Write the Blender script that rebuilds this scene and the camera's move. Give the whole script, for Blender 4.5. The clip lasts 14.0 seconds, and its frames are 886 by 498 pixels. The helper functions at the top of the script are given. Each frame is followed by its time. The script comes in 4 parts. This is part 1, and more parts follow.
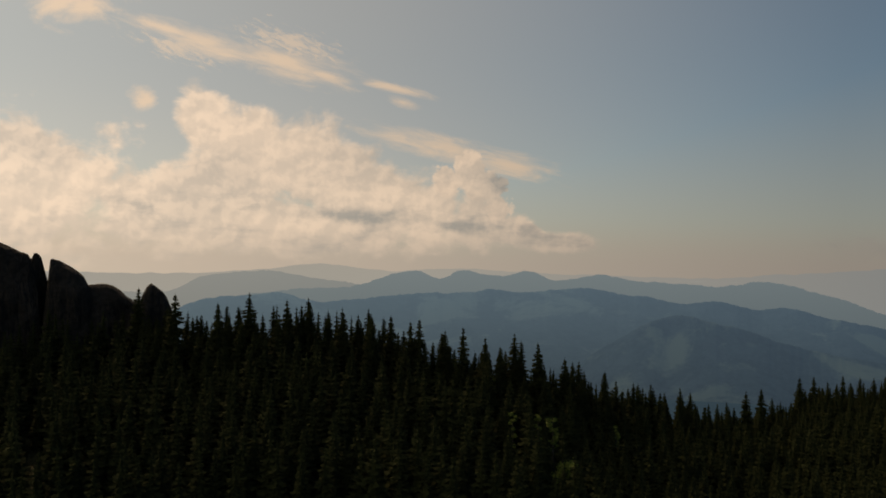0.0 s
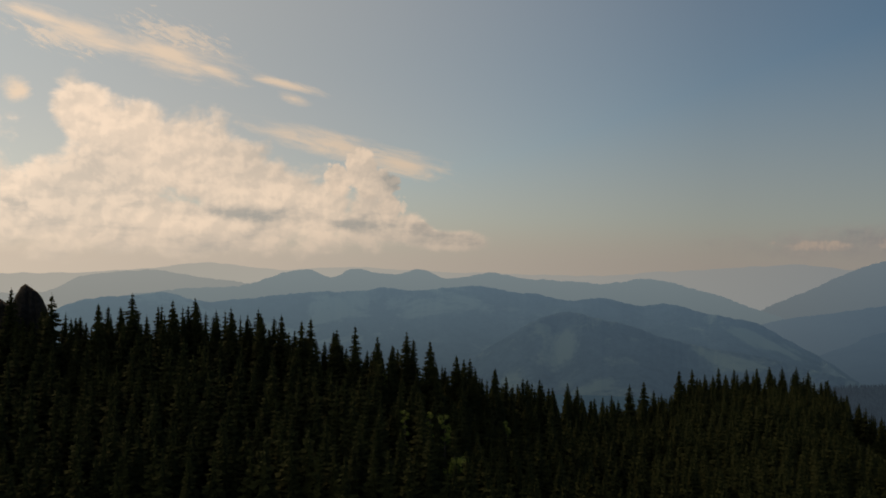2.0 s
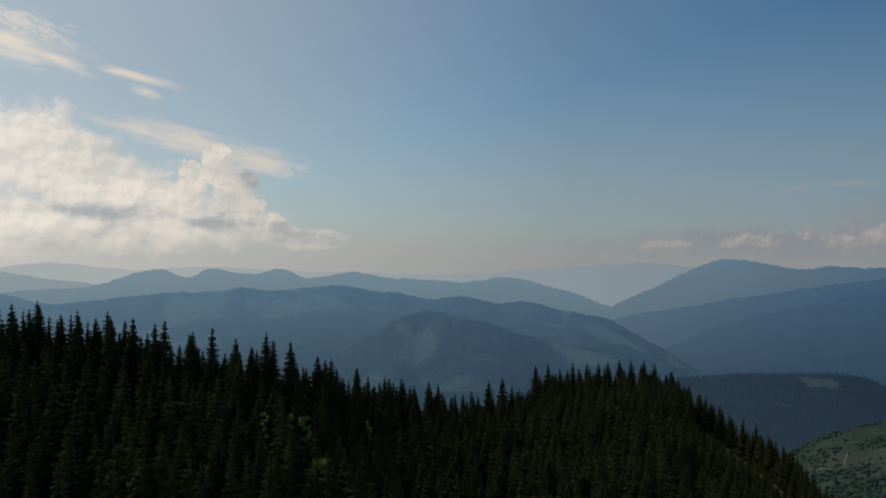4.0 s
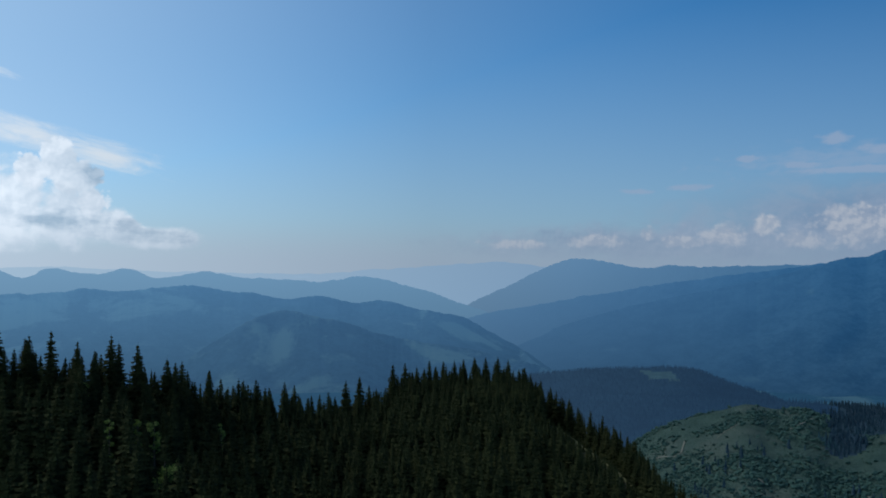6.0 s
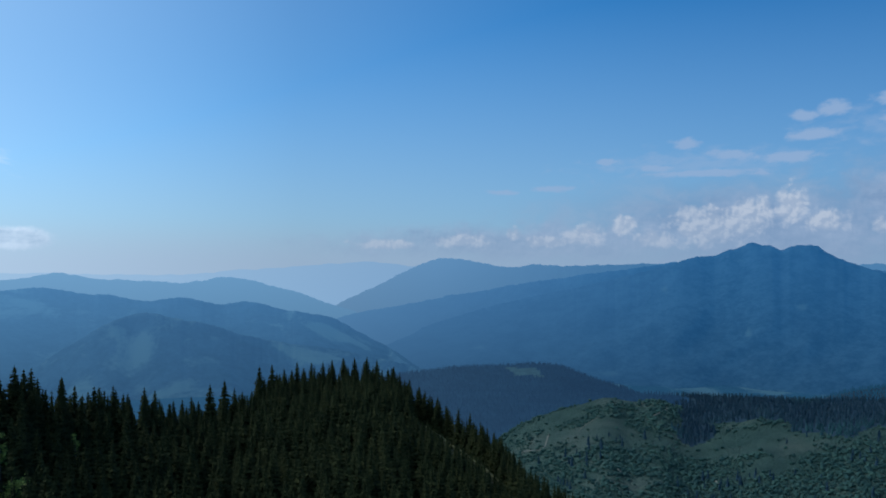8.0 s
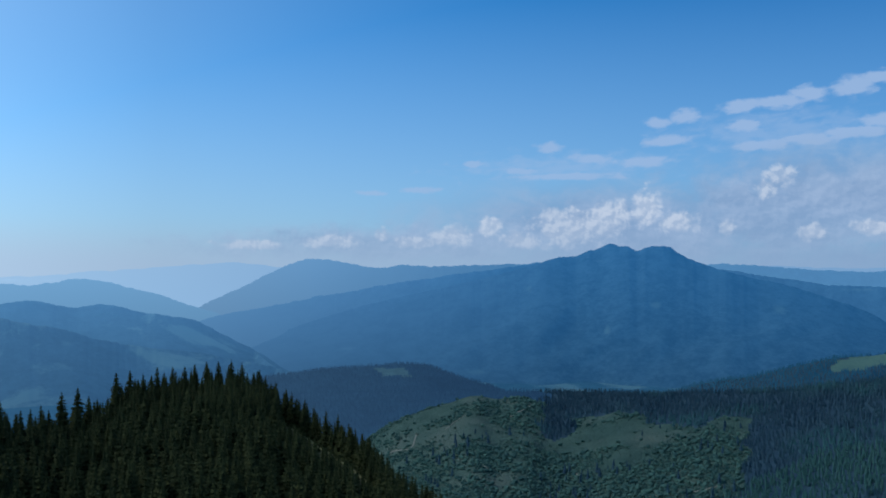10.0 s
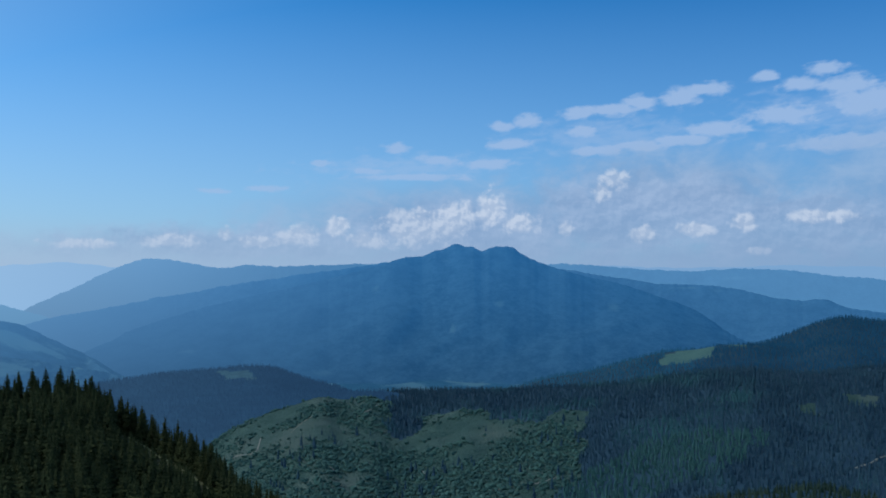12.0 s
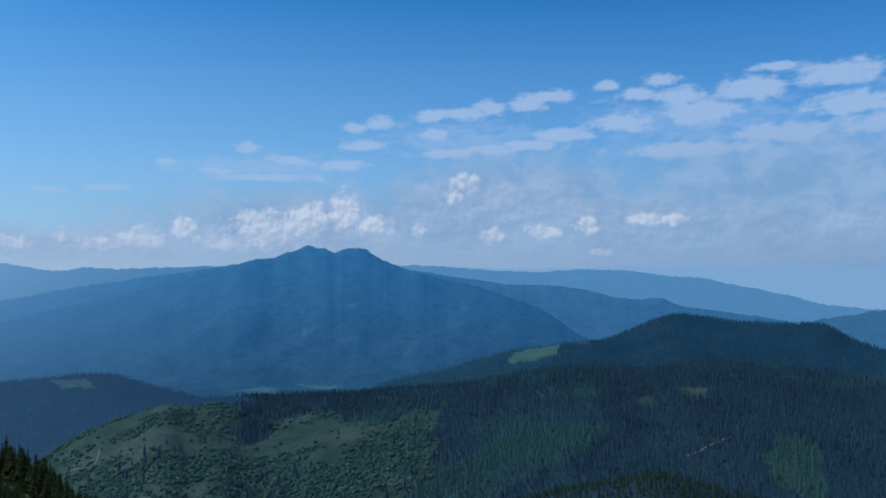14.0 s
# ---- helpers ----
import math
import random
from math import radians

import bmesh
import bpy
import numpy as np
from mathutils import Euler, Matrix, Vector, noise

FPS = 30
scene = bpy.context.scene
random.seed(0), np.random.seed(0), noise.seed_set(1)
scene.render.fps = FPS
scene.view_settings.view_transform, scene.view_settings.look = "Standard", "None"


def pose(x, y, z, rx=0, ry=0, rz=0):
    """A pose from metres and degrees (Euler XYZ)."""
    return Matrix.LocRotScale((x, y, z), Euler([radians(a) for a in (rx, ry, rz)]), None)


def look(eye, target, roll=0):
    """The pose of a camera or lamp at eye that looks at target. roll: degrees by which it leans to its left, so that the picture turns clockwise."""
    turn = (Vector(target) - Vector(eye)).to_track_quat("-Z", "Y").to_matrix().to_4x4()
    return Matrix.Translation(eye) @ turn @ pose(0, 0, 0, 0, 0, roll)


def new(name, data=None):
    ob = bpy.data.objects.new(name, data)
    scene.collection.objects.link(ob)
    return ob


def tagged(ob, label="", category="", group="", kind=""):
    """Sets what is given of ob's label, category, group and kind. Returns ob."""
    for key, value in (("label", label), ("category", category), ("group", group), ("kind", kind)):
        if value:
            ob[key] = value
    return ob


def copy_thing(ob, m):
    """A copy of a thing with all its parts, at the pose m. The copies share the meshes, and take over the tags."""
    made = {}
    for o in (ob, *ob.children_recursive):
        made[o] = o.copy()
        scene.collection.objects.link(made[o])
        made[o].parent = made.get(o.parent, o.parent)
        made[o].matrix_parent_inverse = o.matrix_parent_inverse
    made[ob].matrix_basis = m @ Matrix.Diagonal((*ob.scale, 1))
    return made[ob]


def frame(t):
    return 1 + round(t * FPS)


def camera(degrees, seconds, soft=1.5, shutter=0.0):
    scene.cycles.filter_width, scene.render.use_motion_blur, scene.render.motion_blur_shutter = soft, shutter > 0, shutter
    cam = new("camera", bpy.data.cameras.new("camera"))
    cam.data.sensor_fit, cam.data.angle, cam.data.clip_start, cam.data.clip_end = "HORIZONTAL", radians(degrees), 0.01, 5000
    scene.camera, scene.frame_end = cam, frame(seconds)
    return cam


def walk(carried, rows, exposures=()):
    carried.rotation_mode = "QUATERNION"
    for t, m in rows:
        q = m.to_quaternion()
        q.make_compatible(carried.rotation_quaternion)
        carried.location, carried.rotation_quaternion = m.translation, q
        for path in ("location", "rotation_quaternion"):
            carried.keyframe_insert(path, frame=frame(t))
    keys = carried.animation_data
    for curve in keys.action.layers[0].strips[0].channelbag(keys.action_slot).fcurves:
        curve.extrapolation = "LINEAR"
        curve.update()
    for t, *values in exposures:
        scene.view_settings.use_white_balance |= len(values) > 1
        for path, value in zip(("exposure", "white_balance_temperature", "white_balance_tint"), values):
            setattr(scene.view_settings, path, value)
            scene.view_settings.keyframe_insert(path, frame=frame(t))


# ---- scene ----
# ---- camera: it stands still in the air and pans to the right ----
cam = camera(54.4, 14.0, soft=1.8)
PATH = [
    (0.0, 0, 0, 0, 91.02, -0.48, 4.88),
    (0.5, 0, 0, 0, 90.95, -0.46, 3.80),
    (1.0, 0, 0, 0, 90.93, -0.39, 2.29),
    (1.5, 0, 0, 0, 90.94, -0.36, 0.00),
    (2.0, 0, 0, 0, 90.96, -0.30, -2.28),
    (2.5, 0, 0, 0, 90.97, -0.26, -4.63),
    (5.0, 0, 0, 0, 90.89, -0.02, -16.07),
    (5.5, 0, 0, 0, 90.89, -0.04, -18.49),
    (6.0, 0, 0, 0, 90.89, -0.05, -20.91),
    (6.5, 0, 0, 0, 90.86, -0.00, -23.26),
    (7.0, 0, 0, 0, 90.87, 0.06, -25.52),
    (7.5, 0, 0, 0, 90.85, 0.12, -27.69),
    (8.0, 0, 0, 0, 90.87, 0.14, -29.61),
    (10.5, 0, 0, 0, 90.87, 0.22, -40.78),
    (11.0, 0, 0, 0, 90.86, 0.21, -43.26),
    (11.5, 0, 0, 0, 90.85, 0.18, -45.76),
    (12.0, 0, 0, 0, 90.84, 0.20, -48.46),
    (12.5, 0, 0, 0, 90.88, 0.25, -51.22),
    (13.0, 0, 0, 0, 90.92, 0.29, -54.07),
    (13.5, 0, 0, 0, 90.90, 0.35, -56.62),
    (14.0, 0, 0, 0, 90.90, 0.35, -58.22),
]
EXPOSURES = [(0.0, -1.1, 14000, 28), (0.5, -1.05, 13600, 28), (2.0, -0.97, 13000, 27), (2.7, -0.95, 12000, 25),
             (5.0, -0.66, 7500, 14), (6.5, -0.48, 6300, 11), (7.5, -0.38, 6050, 10), (10.5, -0.12, 6050, 10), (14.0, -0.09, 6050, 10)]
walk(cam, [(t, pose(*p)) for t, *p in PATH], EXPOSURES)

# ---- light ----
SUN_AZ, SUN_EL = -36.0, 40.0     # degrees clockwise from +y, and above the horizon


def toward(az, el):
    a, e = radians(az), radians(el)
    return Vector((math.sin(a) * math.cos(e), math.cos(a) * math.cos(e), math.sin(e)))


sun = new("sun", bpy.data.lights.new("sun", "SUN"))
sun.data.energy, sun.data.angle, sun.data.color = 2.6, radians(0.6), (1.0, 0.95, 0.87)
sun.matrix_world = look(toward(SUN_AZ, SUN_EL) * 500, (0, 0, 0))


class Tree:
    """Short hand for node trees."""

    def __init__(self, tree):
        self.tree = tree

    def put(self, socket, value):
        if isinstance(value, bpy.types.NodeSocket):
            self.tree.links.new(value, socket)
        elif value is not None:
            socket.default_value = value

    def node(self, kind, **values):
        n = self.tree.nodes.new(kind)
        for key, value in values.items():
            setattr(n, key, value)
        return n

    def math(self, op, a, b=None, c=None, clamp=False):
        n = self.node("ShaderNodeMath", operation=op, use_clamp=clamp)
        for s, v in zip(n.inputs, (a, b, c)):
            self.put(s, v)
        return n.outputs[0]

    def span(self, v, a, b, c=0.0, d=1.0, kind="SMOOTHSTEP"):
        n = self.node("ShaderNodeMapRange", interpolation_type=kind)
        for s, x in zip(n.inputs, (v, a, b, c, d)):
            self.put(s, x)
        return n.outputs[0]

    def noise(self, vec, scale, detail=4.0, rough=0.55, distortion=0.0):
        n = self.node("ShaderNodeTexNoise")
        for key, v in (("Vector", vec), ("Scale", scale), ("Detail", detail), ("Roughness", rough), ("Distortion", distortion)):
            self.put(n.inputs[key], v)
        return n.outputs["Fac"]

    def mix(self, fac, a, b, blend="MIX"):
        n = self.node("ShaderNodeMix", data_type="RGBA", blend_type=blend)
        for s, v in zip((n.inputs[0], n.inputs[6], n.inputs[7]), (fac, a, b)):
            self.put(s, v if not isinstance(v, tuple) else (*v[:3], 1.0))
        return n.outputs[2]

    def vec(self, x, y, z=0.0):
        n = self.node("ShaderNodeCombineXYZ")
        for s, v in zip(n.inputs, (x, y, z)):
            self.put(s, v)
        return n.outputs[0]

    def split(self, v):
        n = self.node("ShaderNodeSeparateXYZ")
        self.put(n.inputs[0], v)
        return n.outputs


def make_sky():
    world = bpy.data.worlds.new("sky")
    scene.world = world
    world.use_nodes = True
    world.node_tree.nodes.clear()
    T = Tree(world.node_tree)
    sky = T.node("ShaderNodeTexSky", sky_type="NISHITA", sun_disc=False)
    sky.sun_elevation, sky.sun_rotation = radians(SUN_EL), radians(SUN_AZ)
    sky.altitude, sky.air_density, sky.dust_density, sky.ozone_density = 1600, 1.0, 0.6, 2.5
    way = T.node("ShaderNodeTexCoord").outputs["Generated"]
    x, y, z = T.split(way)
    el = T.math("MULTIPLY", T.math("ARCSINE", z), 57.2958)
    az = T.math("MULTIPLY", T.math("ARCTAN2", x, y), 57.2958)
    # clear sky: deeper blue overhead and away from the sun, milky towards the horizon
    away = T.span(az, -40, 85, 1.0, 0.0, "LINEAR")
    blue = T.mix(1.0, sky.outputs[0], (0.030, 0.090, 0.126), "MULTIPLY")
    blue = T.mix(1.0, blue, T.mix(away, (0.72, 0.90, 0.98), (1.70, 1.45, 1.30)), "MULTIPLY")
    milk = T.math("MULTIPLY", T.span(el, 0, 17, 1.0, 0.0, "LINEAR"), T.math("MULTIPLY_ADD", away, 0.42, 0.66), clamp=True)
    milk = T.math("MAXIMUM", milk, T.span(az, 46, -16, 0.0, 0.76))
    milky = T.mix(away, (0.24, 0.415, 0.66), T.mix(T.span(el, 3, 14), (0.57, 0.66, 0.74), (0.45, 0.605, 0.74)))
    clear = T.mix(milk, blue, milky)
    # clouds: heaps and streaks, by azimuth and elevation in degrees
    spot = T.vec(az, el, 0.0)
    flat = T.vec(az, T.math("MULTIPLY", el, 1.5), 0.0)
    soft = T.noise(flat, 0.13, 3.0, 0.5)

    def puffs(vec, scale, detail=3.0):
        n = T.node("ShaderNodeTexVoronoi", feature="SMOOTH_F1")
        for key, v in (("Vector", vec), ("Scale", scale), ("Detail", detail), ("Roughness", 0.55), ("Lacunarity", 2.1), ("Smoothness", 0.6)):
            T.put(n.inputs[key], v)
        return T.math("SUBTRACT", 1.0, n.outputs["Distance"])

    def warped(vec, scale, much):
        n = T.node("ShaderNodeTexNoise")
        for key, v in (("Vector", vec), ("Scale", scale), ("Detail", 3.0), ("Roughness", 0.6)):
            T.put(n.inputs[key], v)
        c = T.node("ShaderNodeVectorMath", operation="MULTIPLY_ADD")
        T.put(c.inputs[0], n.outputs["Color"])
        c.inputs[1].default_value = (much, much, 0.0)
        T.put(c.inputs[2], vec)
        return c.outputs[0]

    def lumps(places, where=spot, blend=0.10):
        field = None
        for a, e, sa, se in places:
            n = T.node("ShaderNodeVectorMath", operation="MULTIPLY_ADD")
            T.put(n.inputs[0], where)
            n.inputs[1].default_value, n.inputs[2].default_value = (1 / sa, 1 / se, 0.0), (-a / sa, -e / se, 0.0)
            size = T.node("ShaderNodeVectorMath", operation="LENGTH")
            T.put(size.inputs[0], n.outputs[0])
            d = T.math("SUBTRACT", 1.0, size.outputs["Value"])
            field = d if field is None else T.math("SMOOTH_MAX", field, d, blend)
        return field

    def shifted(vec, da, de):
        n = T.node("ShaderNodeVectorMath", operation="ADD")
        T.put(n.inputs[0], vec)
        n.inputs[1].default_value = (da, de, 0.0)
        return n.outputs[0]

    curled = warped(spot, 0.55, 0.9)
    billow = puffs(curled, 0.42)
    billow_lit = puffs(shifted(curled, -0.28, 0.42), 0.42)
    small_puff = puffs(curled, 1.0)
    small_lit = puffs(shifted(curled, -0.14, 0.22), 1.0)
    fine = T.noise(flat, 0.9, 7.0, 0.62)
    broken = T.noise(flat, 0.34, 7.0, 0.60, 0.3)
    # the big cloud bank with a tower at its end
    bank = lumps([(-33, 4.0, 9, 5.2), (-23.4, 3.4, 5.0, 3.0), (-18.5, 5.0, 4.2, 4.4), (-20.7, 9.3, 1.7, 2.4), (-17.6, 7.4, 3.0, 2.7), (-14.0, 6.4, 3.8, 3.3), (-10.9, 5.0, 3.4, 3.2),
                  (-8.0, 3.6, 3.4, 3.0), (-5.5, 3.6, 1.9, 2.2), (-2.6, 3.0, 2.1, 1.9), (-0.6, 2.2, 2.4, 1.2), (2.3, 1.5, 3.2, 0.8), (-15, 2.3, 13, 1.9)])
    tower = lumps([(-3.3, 6.3, 1.75, 1.75), (-4.6, 5.6, 1.3, 1.5), (-2.1, 5.2, 1.7, 1.7), (-1.4, 3.6, 1.5, 1.5), (0.8, 2.3, 1.4, 0.8)])
    ragged = T.math("MULTIPLY_ADD", broken, 1.5, T.math("MULTIPLY_ADD", billow, 0.35, -0.66))
    dense = T.span(T.math("ADD", bank, ragged), -0.05, 0.42)
    crisp = T.span(T.math("ADD", tower, T.math("MULTIPLY_ADD", billow, 0.55, T.math("MULTIPLY_ADD", small_puff, 0.28, T.math("MULTIPLY_ADD", fine, 0.5, -0.42)))), 0.0, 0.20)
    small_bank = lumps([(-24.0, 10.1, 1.1, 0.9), (-29, 16, 4.4, 2.6)])
    tuft = T.math("MULTIPLY", T.span(T.math("ADD", small_bank, T.math("MULTIPLY_ADD", broken, 2.6, -1.3)), 0.1, 0.9), 0.8)
    # bright heaps in a row over the eastern mountains
    row = lumps([(47.3, 2.2, 3.8, 1.5), (45.7, 2.9, 1.5, 0.9), (49.2, 3.0, 1.7, 1.4), (51.7, 3.4, 1.3, 1.5), (41.4, 2.3, 0.9, 0.8), (38.9, 1.7, 1.9, 0.9), (34.3, 1.8, 0.7, 0.6), (31.1, 1.4, 2.5, 0.6),
                 (25.8, 1.2, 2.8, 0.42), (53.6, 2.5, 1.6, 1.0), (59.7, 5.3, 1.1, 0.85), (58.9, 4.6, 0.8, 0.7), (56.6, 2.1, 0.55, 0.6), (72.1, 2.7, 2.6, 0.6), (68.5, 0.65, 0.9, 0.35), (67.7, 2.4, 1.0, 0.8),
                 (64.8, 2.0, 1.5, 0.6), (61.5, 1.7, 1.2, 0.6), (43.6, 1.4, 1.6, 0.7), (36.5, 1.3, 2.2, 0.5)])
    heap = T.span(T.math("ADD", row, T.math("MULTIPLY_ADD", small_puff, 0.55, T.math("MULTIPLY_ADD", fine, 0.9, -0.50))), -0.02, 0.55)
    # greyer heaps behind them
    mass = lumps([(36, 1.2, 13, 1.1), (50, 1.8, 8, 2.3), (61, 2.6, 8, 3.2), (64, 3.6, 5, 2.0), (70, 2.0, 9, 2.4), (82, 1.6, 12, 1.8)])
    mass = T.math("MULTIPLY", T.span(T.math("ADD", mass, T.math("MULTIPLY_ADD", fine, 0.7, T.math("MULTIPLY_ADD", broken, 1.4, -1.0))), -0.35, 0.6), 0.78)
    veil = lumps([(64, 4.2, 13, 4.0), (82, 4.2, 20, 5.2), (50, 2.6, 18, 3.4), (104, 4, 22, 7)])
    veil = T.math("MULTIPLY", T.span(T.math("ADD", veil, T.math("MULTIPLY_ADD", broken, 0.8, -0.4)), -0.05, 0.75), 0.80)
    # small high clouds in rows that rise to the east
    upper = [(69.2, 11.35, 0.8, 0.35), (57.6, 9.65, 1.5, 0.45), (59.8, 9.75, 1.9, 0.45), (61.5, 10.2, 1.0, 0.5), (64.0, 10.4, 1.3, 0.6), (65.6, 10.8, 1.5, 0.45), (52.3, 8.9, 0.9, 0.35), (54.1, 9.2, 0.9, 0.5),
             (57.7, 8.4, 1.2, 0.4), (72.5, 11.5, 1.0, 0.45), (71.0, 10.7, 1.6, 0.45), (73.6, 10.5, 2.0, 0.6), (75.0, 9.4, 2.6, 0.9), (78, 10.7, 2.4, 0.8), (79.5, 11.9, 1.6, 0.3), (83, 11.2, 3.0, 0.8), (84, 9.4, 3.0, 0.8)]
    lower = [(66.1, 8.3, 2.6, 0.5), (70.2, 9.0, 2.6, 0.7), (61.5, 7.4, 2.0, 0.45), (63.9, 7.7, 2.2, 0.45), (74.5, 7.1, 5.0, 0.6), (80, 7.9, 4.0, 0.7), (52.8, 7.7, 1.8, 0.4), (40.3, 6.5, 0.7, 0.24), (43.7, 6.0, 1.4, 0.3),
             (45.4, 7.5, 0.9, 0.4), (48.0, 6.7, 1.6, 0.4), (33.6, 4.6, 1.2, 0.2), (36.8, 4.8, 1.6, 0.22), (87, 8.2, 5, 0.9), (47, 5.6, 4.0, 0.3), (51.4, 6.4, 2.5, 0.35), (58.5, 7.2, 2.2, 0.4)]
    combed = T.noise(T.vec(T.math("MULTIPLY", az, 0.75), T.math("MULTIPLY_ADD", el, 1.9, T.math("MULTIPLY", az, -0.16)), 3.0), 1.0, 6.0, 0.55, 0.3)
    band = T.math("MAXIMUM", lumps(upper), T.math("SUBTRACT", lumps(lower), 0.06))
    band = T.math("ADD", band, T.math("MULTIPLY_ADD", combed, 1.7, T.math("MULTIPLY_ADD", small_puff, 0.35, -0.72)))
    band = T.math("MULTIPLY", T.span(band, -0.12, 0.62), T.span(az, 33, 62, 0.62, 0.80))
    # a thin veil between the rows
    sheet = lumps([(60, 8.0, 9, 1.7), (75, 9.0, 10, 2.4), (46, 6.2, 9, 1.2), (88, 9, 9, 3.0)])
    sheet = T.math("MULTIPLY", T.span(T.math("ADD", sheet, T.math("MULTIPLY_ADD", combed, 2.2, -1.1)), 0.0, 1.0), 0.40)
    band = T.math("MAXIMUM", band, sheet)
    # thin streaks high above the big cloud
    tilt = T.math("MULTIPLY_ADD", T.math("ADD", az, 18.0), 0.2, el)
    slant = T.vec(az, tilt, 0.0)
    streak = lumps([(-23.0, 13.5, 2.5, 0.45), (-20.0, 13.4, 3.4, 0.8), (-15.5, 13.4, 4.2, 1.0), (-12.8, 13.3, 2.0, 0.45), (-8.2, 13.5, 2.6, 0.3), (-7.7, 12.7, 1.0, 0.35), (-5.5, 10.3, 4.4, 0.8), (-0.3, 10.1, 2.8, 0.8)], slant)
    hair = T.noise(T.vec(T.math("MULTIPLY", az, 0.32), T.math("MULTIPLY", tilt, 1.5), 7.0), 1.0, 8.0, 0.66, 0.5)
    streak = T.math("MULTIPLY", T.span(T.math("ADD", streak, T.math("MULTIPLY_ADD", hair, 2.4, -1.05)), -0.25, 1.25), 0.78)
    ripple = lumps([(-15.0, 14.7, 3.6, 1.0), (-22, 12.6, 3.0, 0.9)], slant)
    comb = T.noise(T.vec(T.math("MULTIPLY_ADD", az, 1.1, T.math("MULTIPLY", tilt, 1.2)), T.math("MULTIPLY", tilt, 2.8), 2.0), 1.0, 5.0, 0.7, 0.6)
    ripple = T.math("MULTIPLY", T.span(T.math("ADD", ripple, T.math("MULTIPLY_ADD", comb, 3.6, -1.75)), 0.0, 1.1), 0.55)
    wisp = T.math("MAXIMUM", T.math("MAXIMUM", streak, ripple), tuft)
    # light and shade on the heaps
    turned = T.span(T.math("ADD", T.math("SUBTRACT", billow, billow_lit), T.math("MULTIPLY", T.math("SUBTRACT", small_puff, small_lit), 0.25)), -0.30, 0.34)
    shade = T.span(T.math("SUBTRACT", small_puff, small_lit), -0.26, 0.30)
    base = T.noise(T.vec(T.math("MULTIPLY", az, 0.55), T.math("MULTIPLY", el, 1.5), 11.0), 0.42, 6.0, 0.6)
    grey = T.math("MULTIPLY", T.span(base, 0.48, 0.68), T.span(el, 2.0, 8.0, 1.0, 0.15))
    light = T.math("MULTIPLY_ADD", T.span(soft, 0.3, 0.7), 0.36, T.math("MULTIPLY_ADD", turned, 0.34, 0.36))
    light = T.math("MULTIPLY_ADD", grey, -0.42, light)
    bright = T.math("MULTIPLY_ADD", T.span(soft, 0.3, 0.7), 0.25, T.math("MULTIPLY_ADD", shade, 0.55, 0.3), clamp=True)
    # the side of the tower that is turned away from the sun
    dusk = lumps([(-1.0, 5.4, 1.0, 1.4), (-3.4, 2.6, 2.0, 0.8), (-11.0, 3.2, 3.6, 0.7)])
    dusk = T.span(T.math("ADD", dusk, T.math("MULTIPLY_ADD", broken, 1.4, -0.75)), -0.1, 0.7)
    light = T.math("MULTIPLY_ADD", dusk, -0.6, light, clamp=True)
    crown = T.span(T.math("ADD", lumps([(-3.7, 6.7, 1.3, 1.1)]), T.math("MULTIPLY_ADD", billow, 0.8, -0.5)), 0.0, 0.9)
    light = T.math("MULTIPLY_ADD", crown, 0.35, light, clamp=True)
    big = T.mix(light, (0.36, 0.51, 0.67), (0.88, 1.0, 1.12))
    small = T.mix(bright, (0.27, 0.40, 0.60), (0.68, 0.74, 0.83))
    out = T.mix(wisp, clear, (0.80, 0.87, 0.92))
    out = T.mix(band, out, (0.40, 0.54, 0.76))
    out = T.mix(veil, out, T.mix(T.span(broken, 0.35, 0.65), (0.235, 0.375, 0.585), (0.34, 0.475, 0.665)))
    out = T.mix(mass, out, T.mix(T.math("MULTIPLY_ADD", T.span(base, 0.36, 0.66), 0.5, T.math("MULTIPLY", bright, 0.5)), (0.205, 0.335, 0.54), (0.41, 0.525, 0.71)))
    out = T.mix(T.math("MULTIPLY", dense, 0.92), out, big)
    out = T.mix(T.math("MULTIPLY", crisp, 0.95), out, big)
    out = T.mix(T.math("MULTIPLY", heap, 0.74), out, small)
    # the milky air in front of the lowest clouds
    low = T.span(el, -0.5, 3.2, 0.8, 0.0)
    out = T.mix(low, out, T.mix(away, (0.235, 0.36, 0.56), (0.56, 0.69, 0.80)))
    # brighter towards the sun
    gain = T.span(az, 20, -32, 1.0, 1.7, "LINEAR")
    grown = T.node("ShaderNodeVectorMath", operation="SCALE")
    T.put(grown.inputs[0], out)
    T.put(grown.inputs["Scale"], gain)
    out = grown.outputs[0]
    back = T.node("ShaderNodeBackground")
    T.put(back.inputs["Color"], out)
    back.inputs["Strength"].default_value = 1.0
    T.tree.links.new(back.outputs[0], T.node("ShaderNodeOutputWorld").inputs[0])


make_sky()


# ---- materials ----
def material(name):
    m = bpy.data.materials.new(name)
    m.use_nodes = True
    m.node_tree.nodes.clear()
    T = Tree(m.node_tree)
    out = T.node("ShaderNodeOutputMaterial")
    return m, T, out


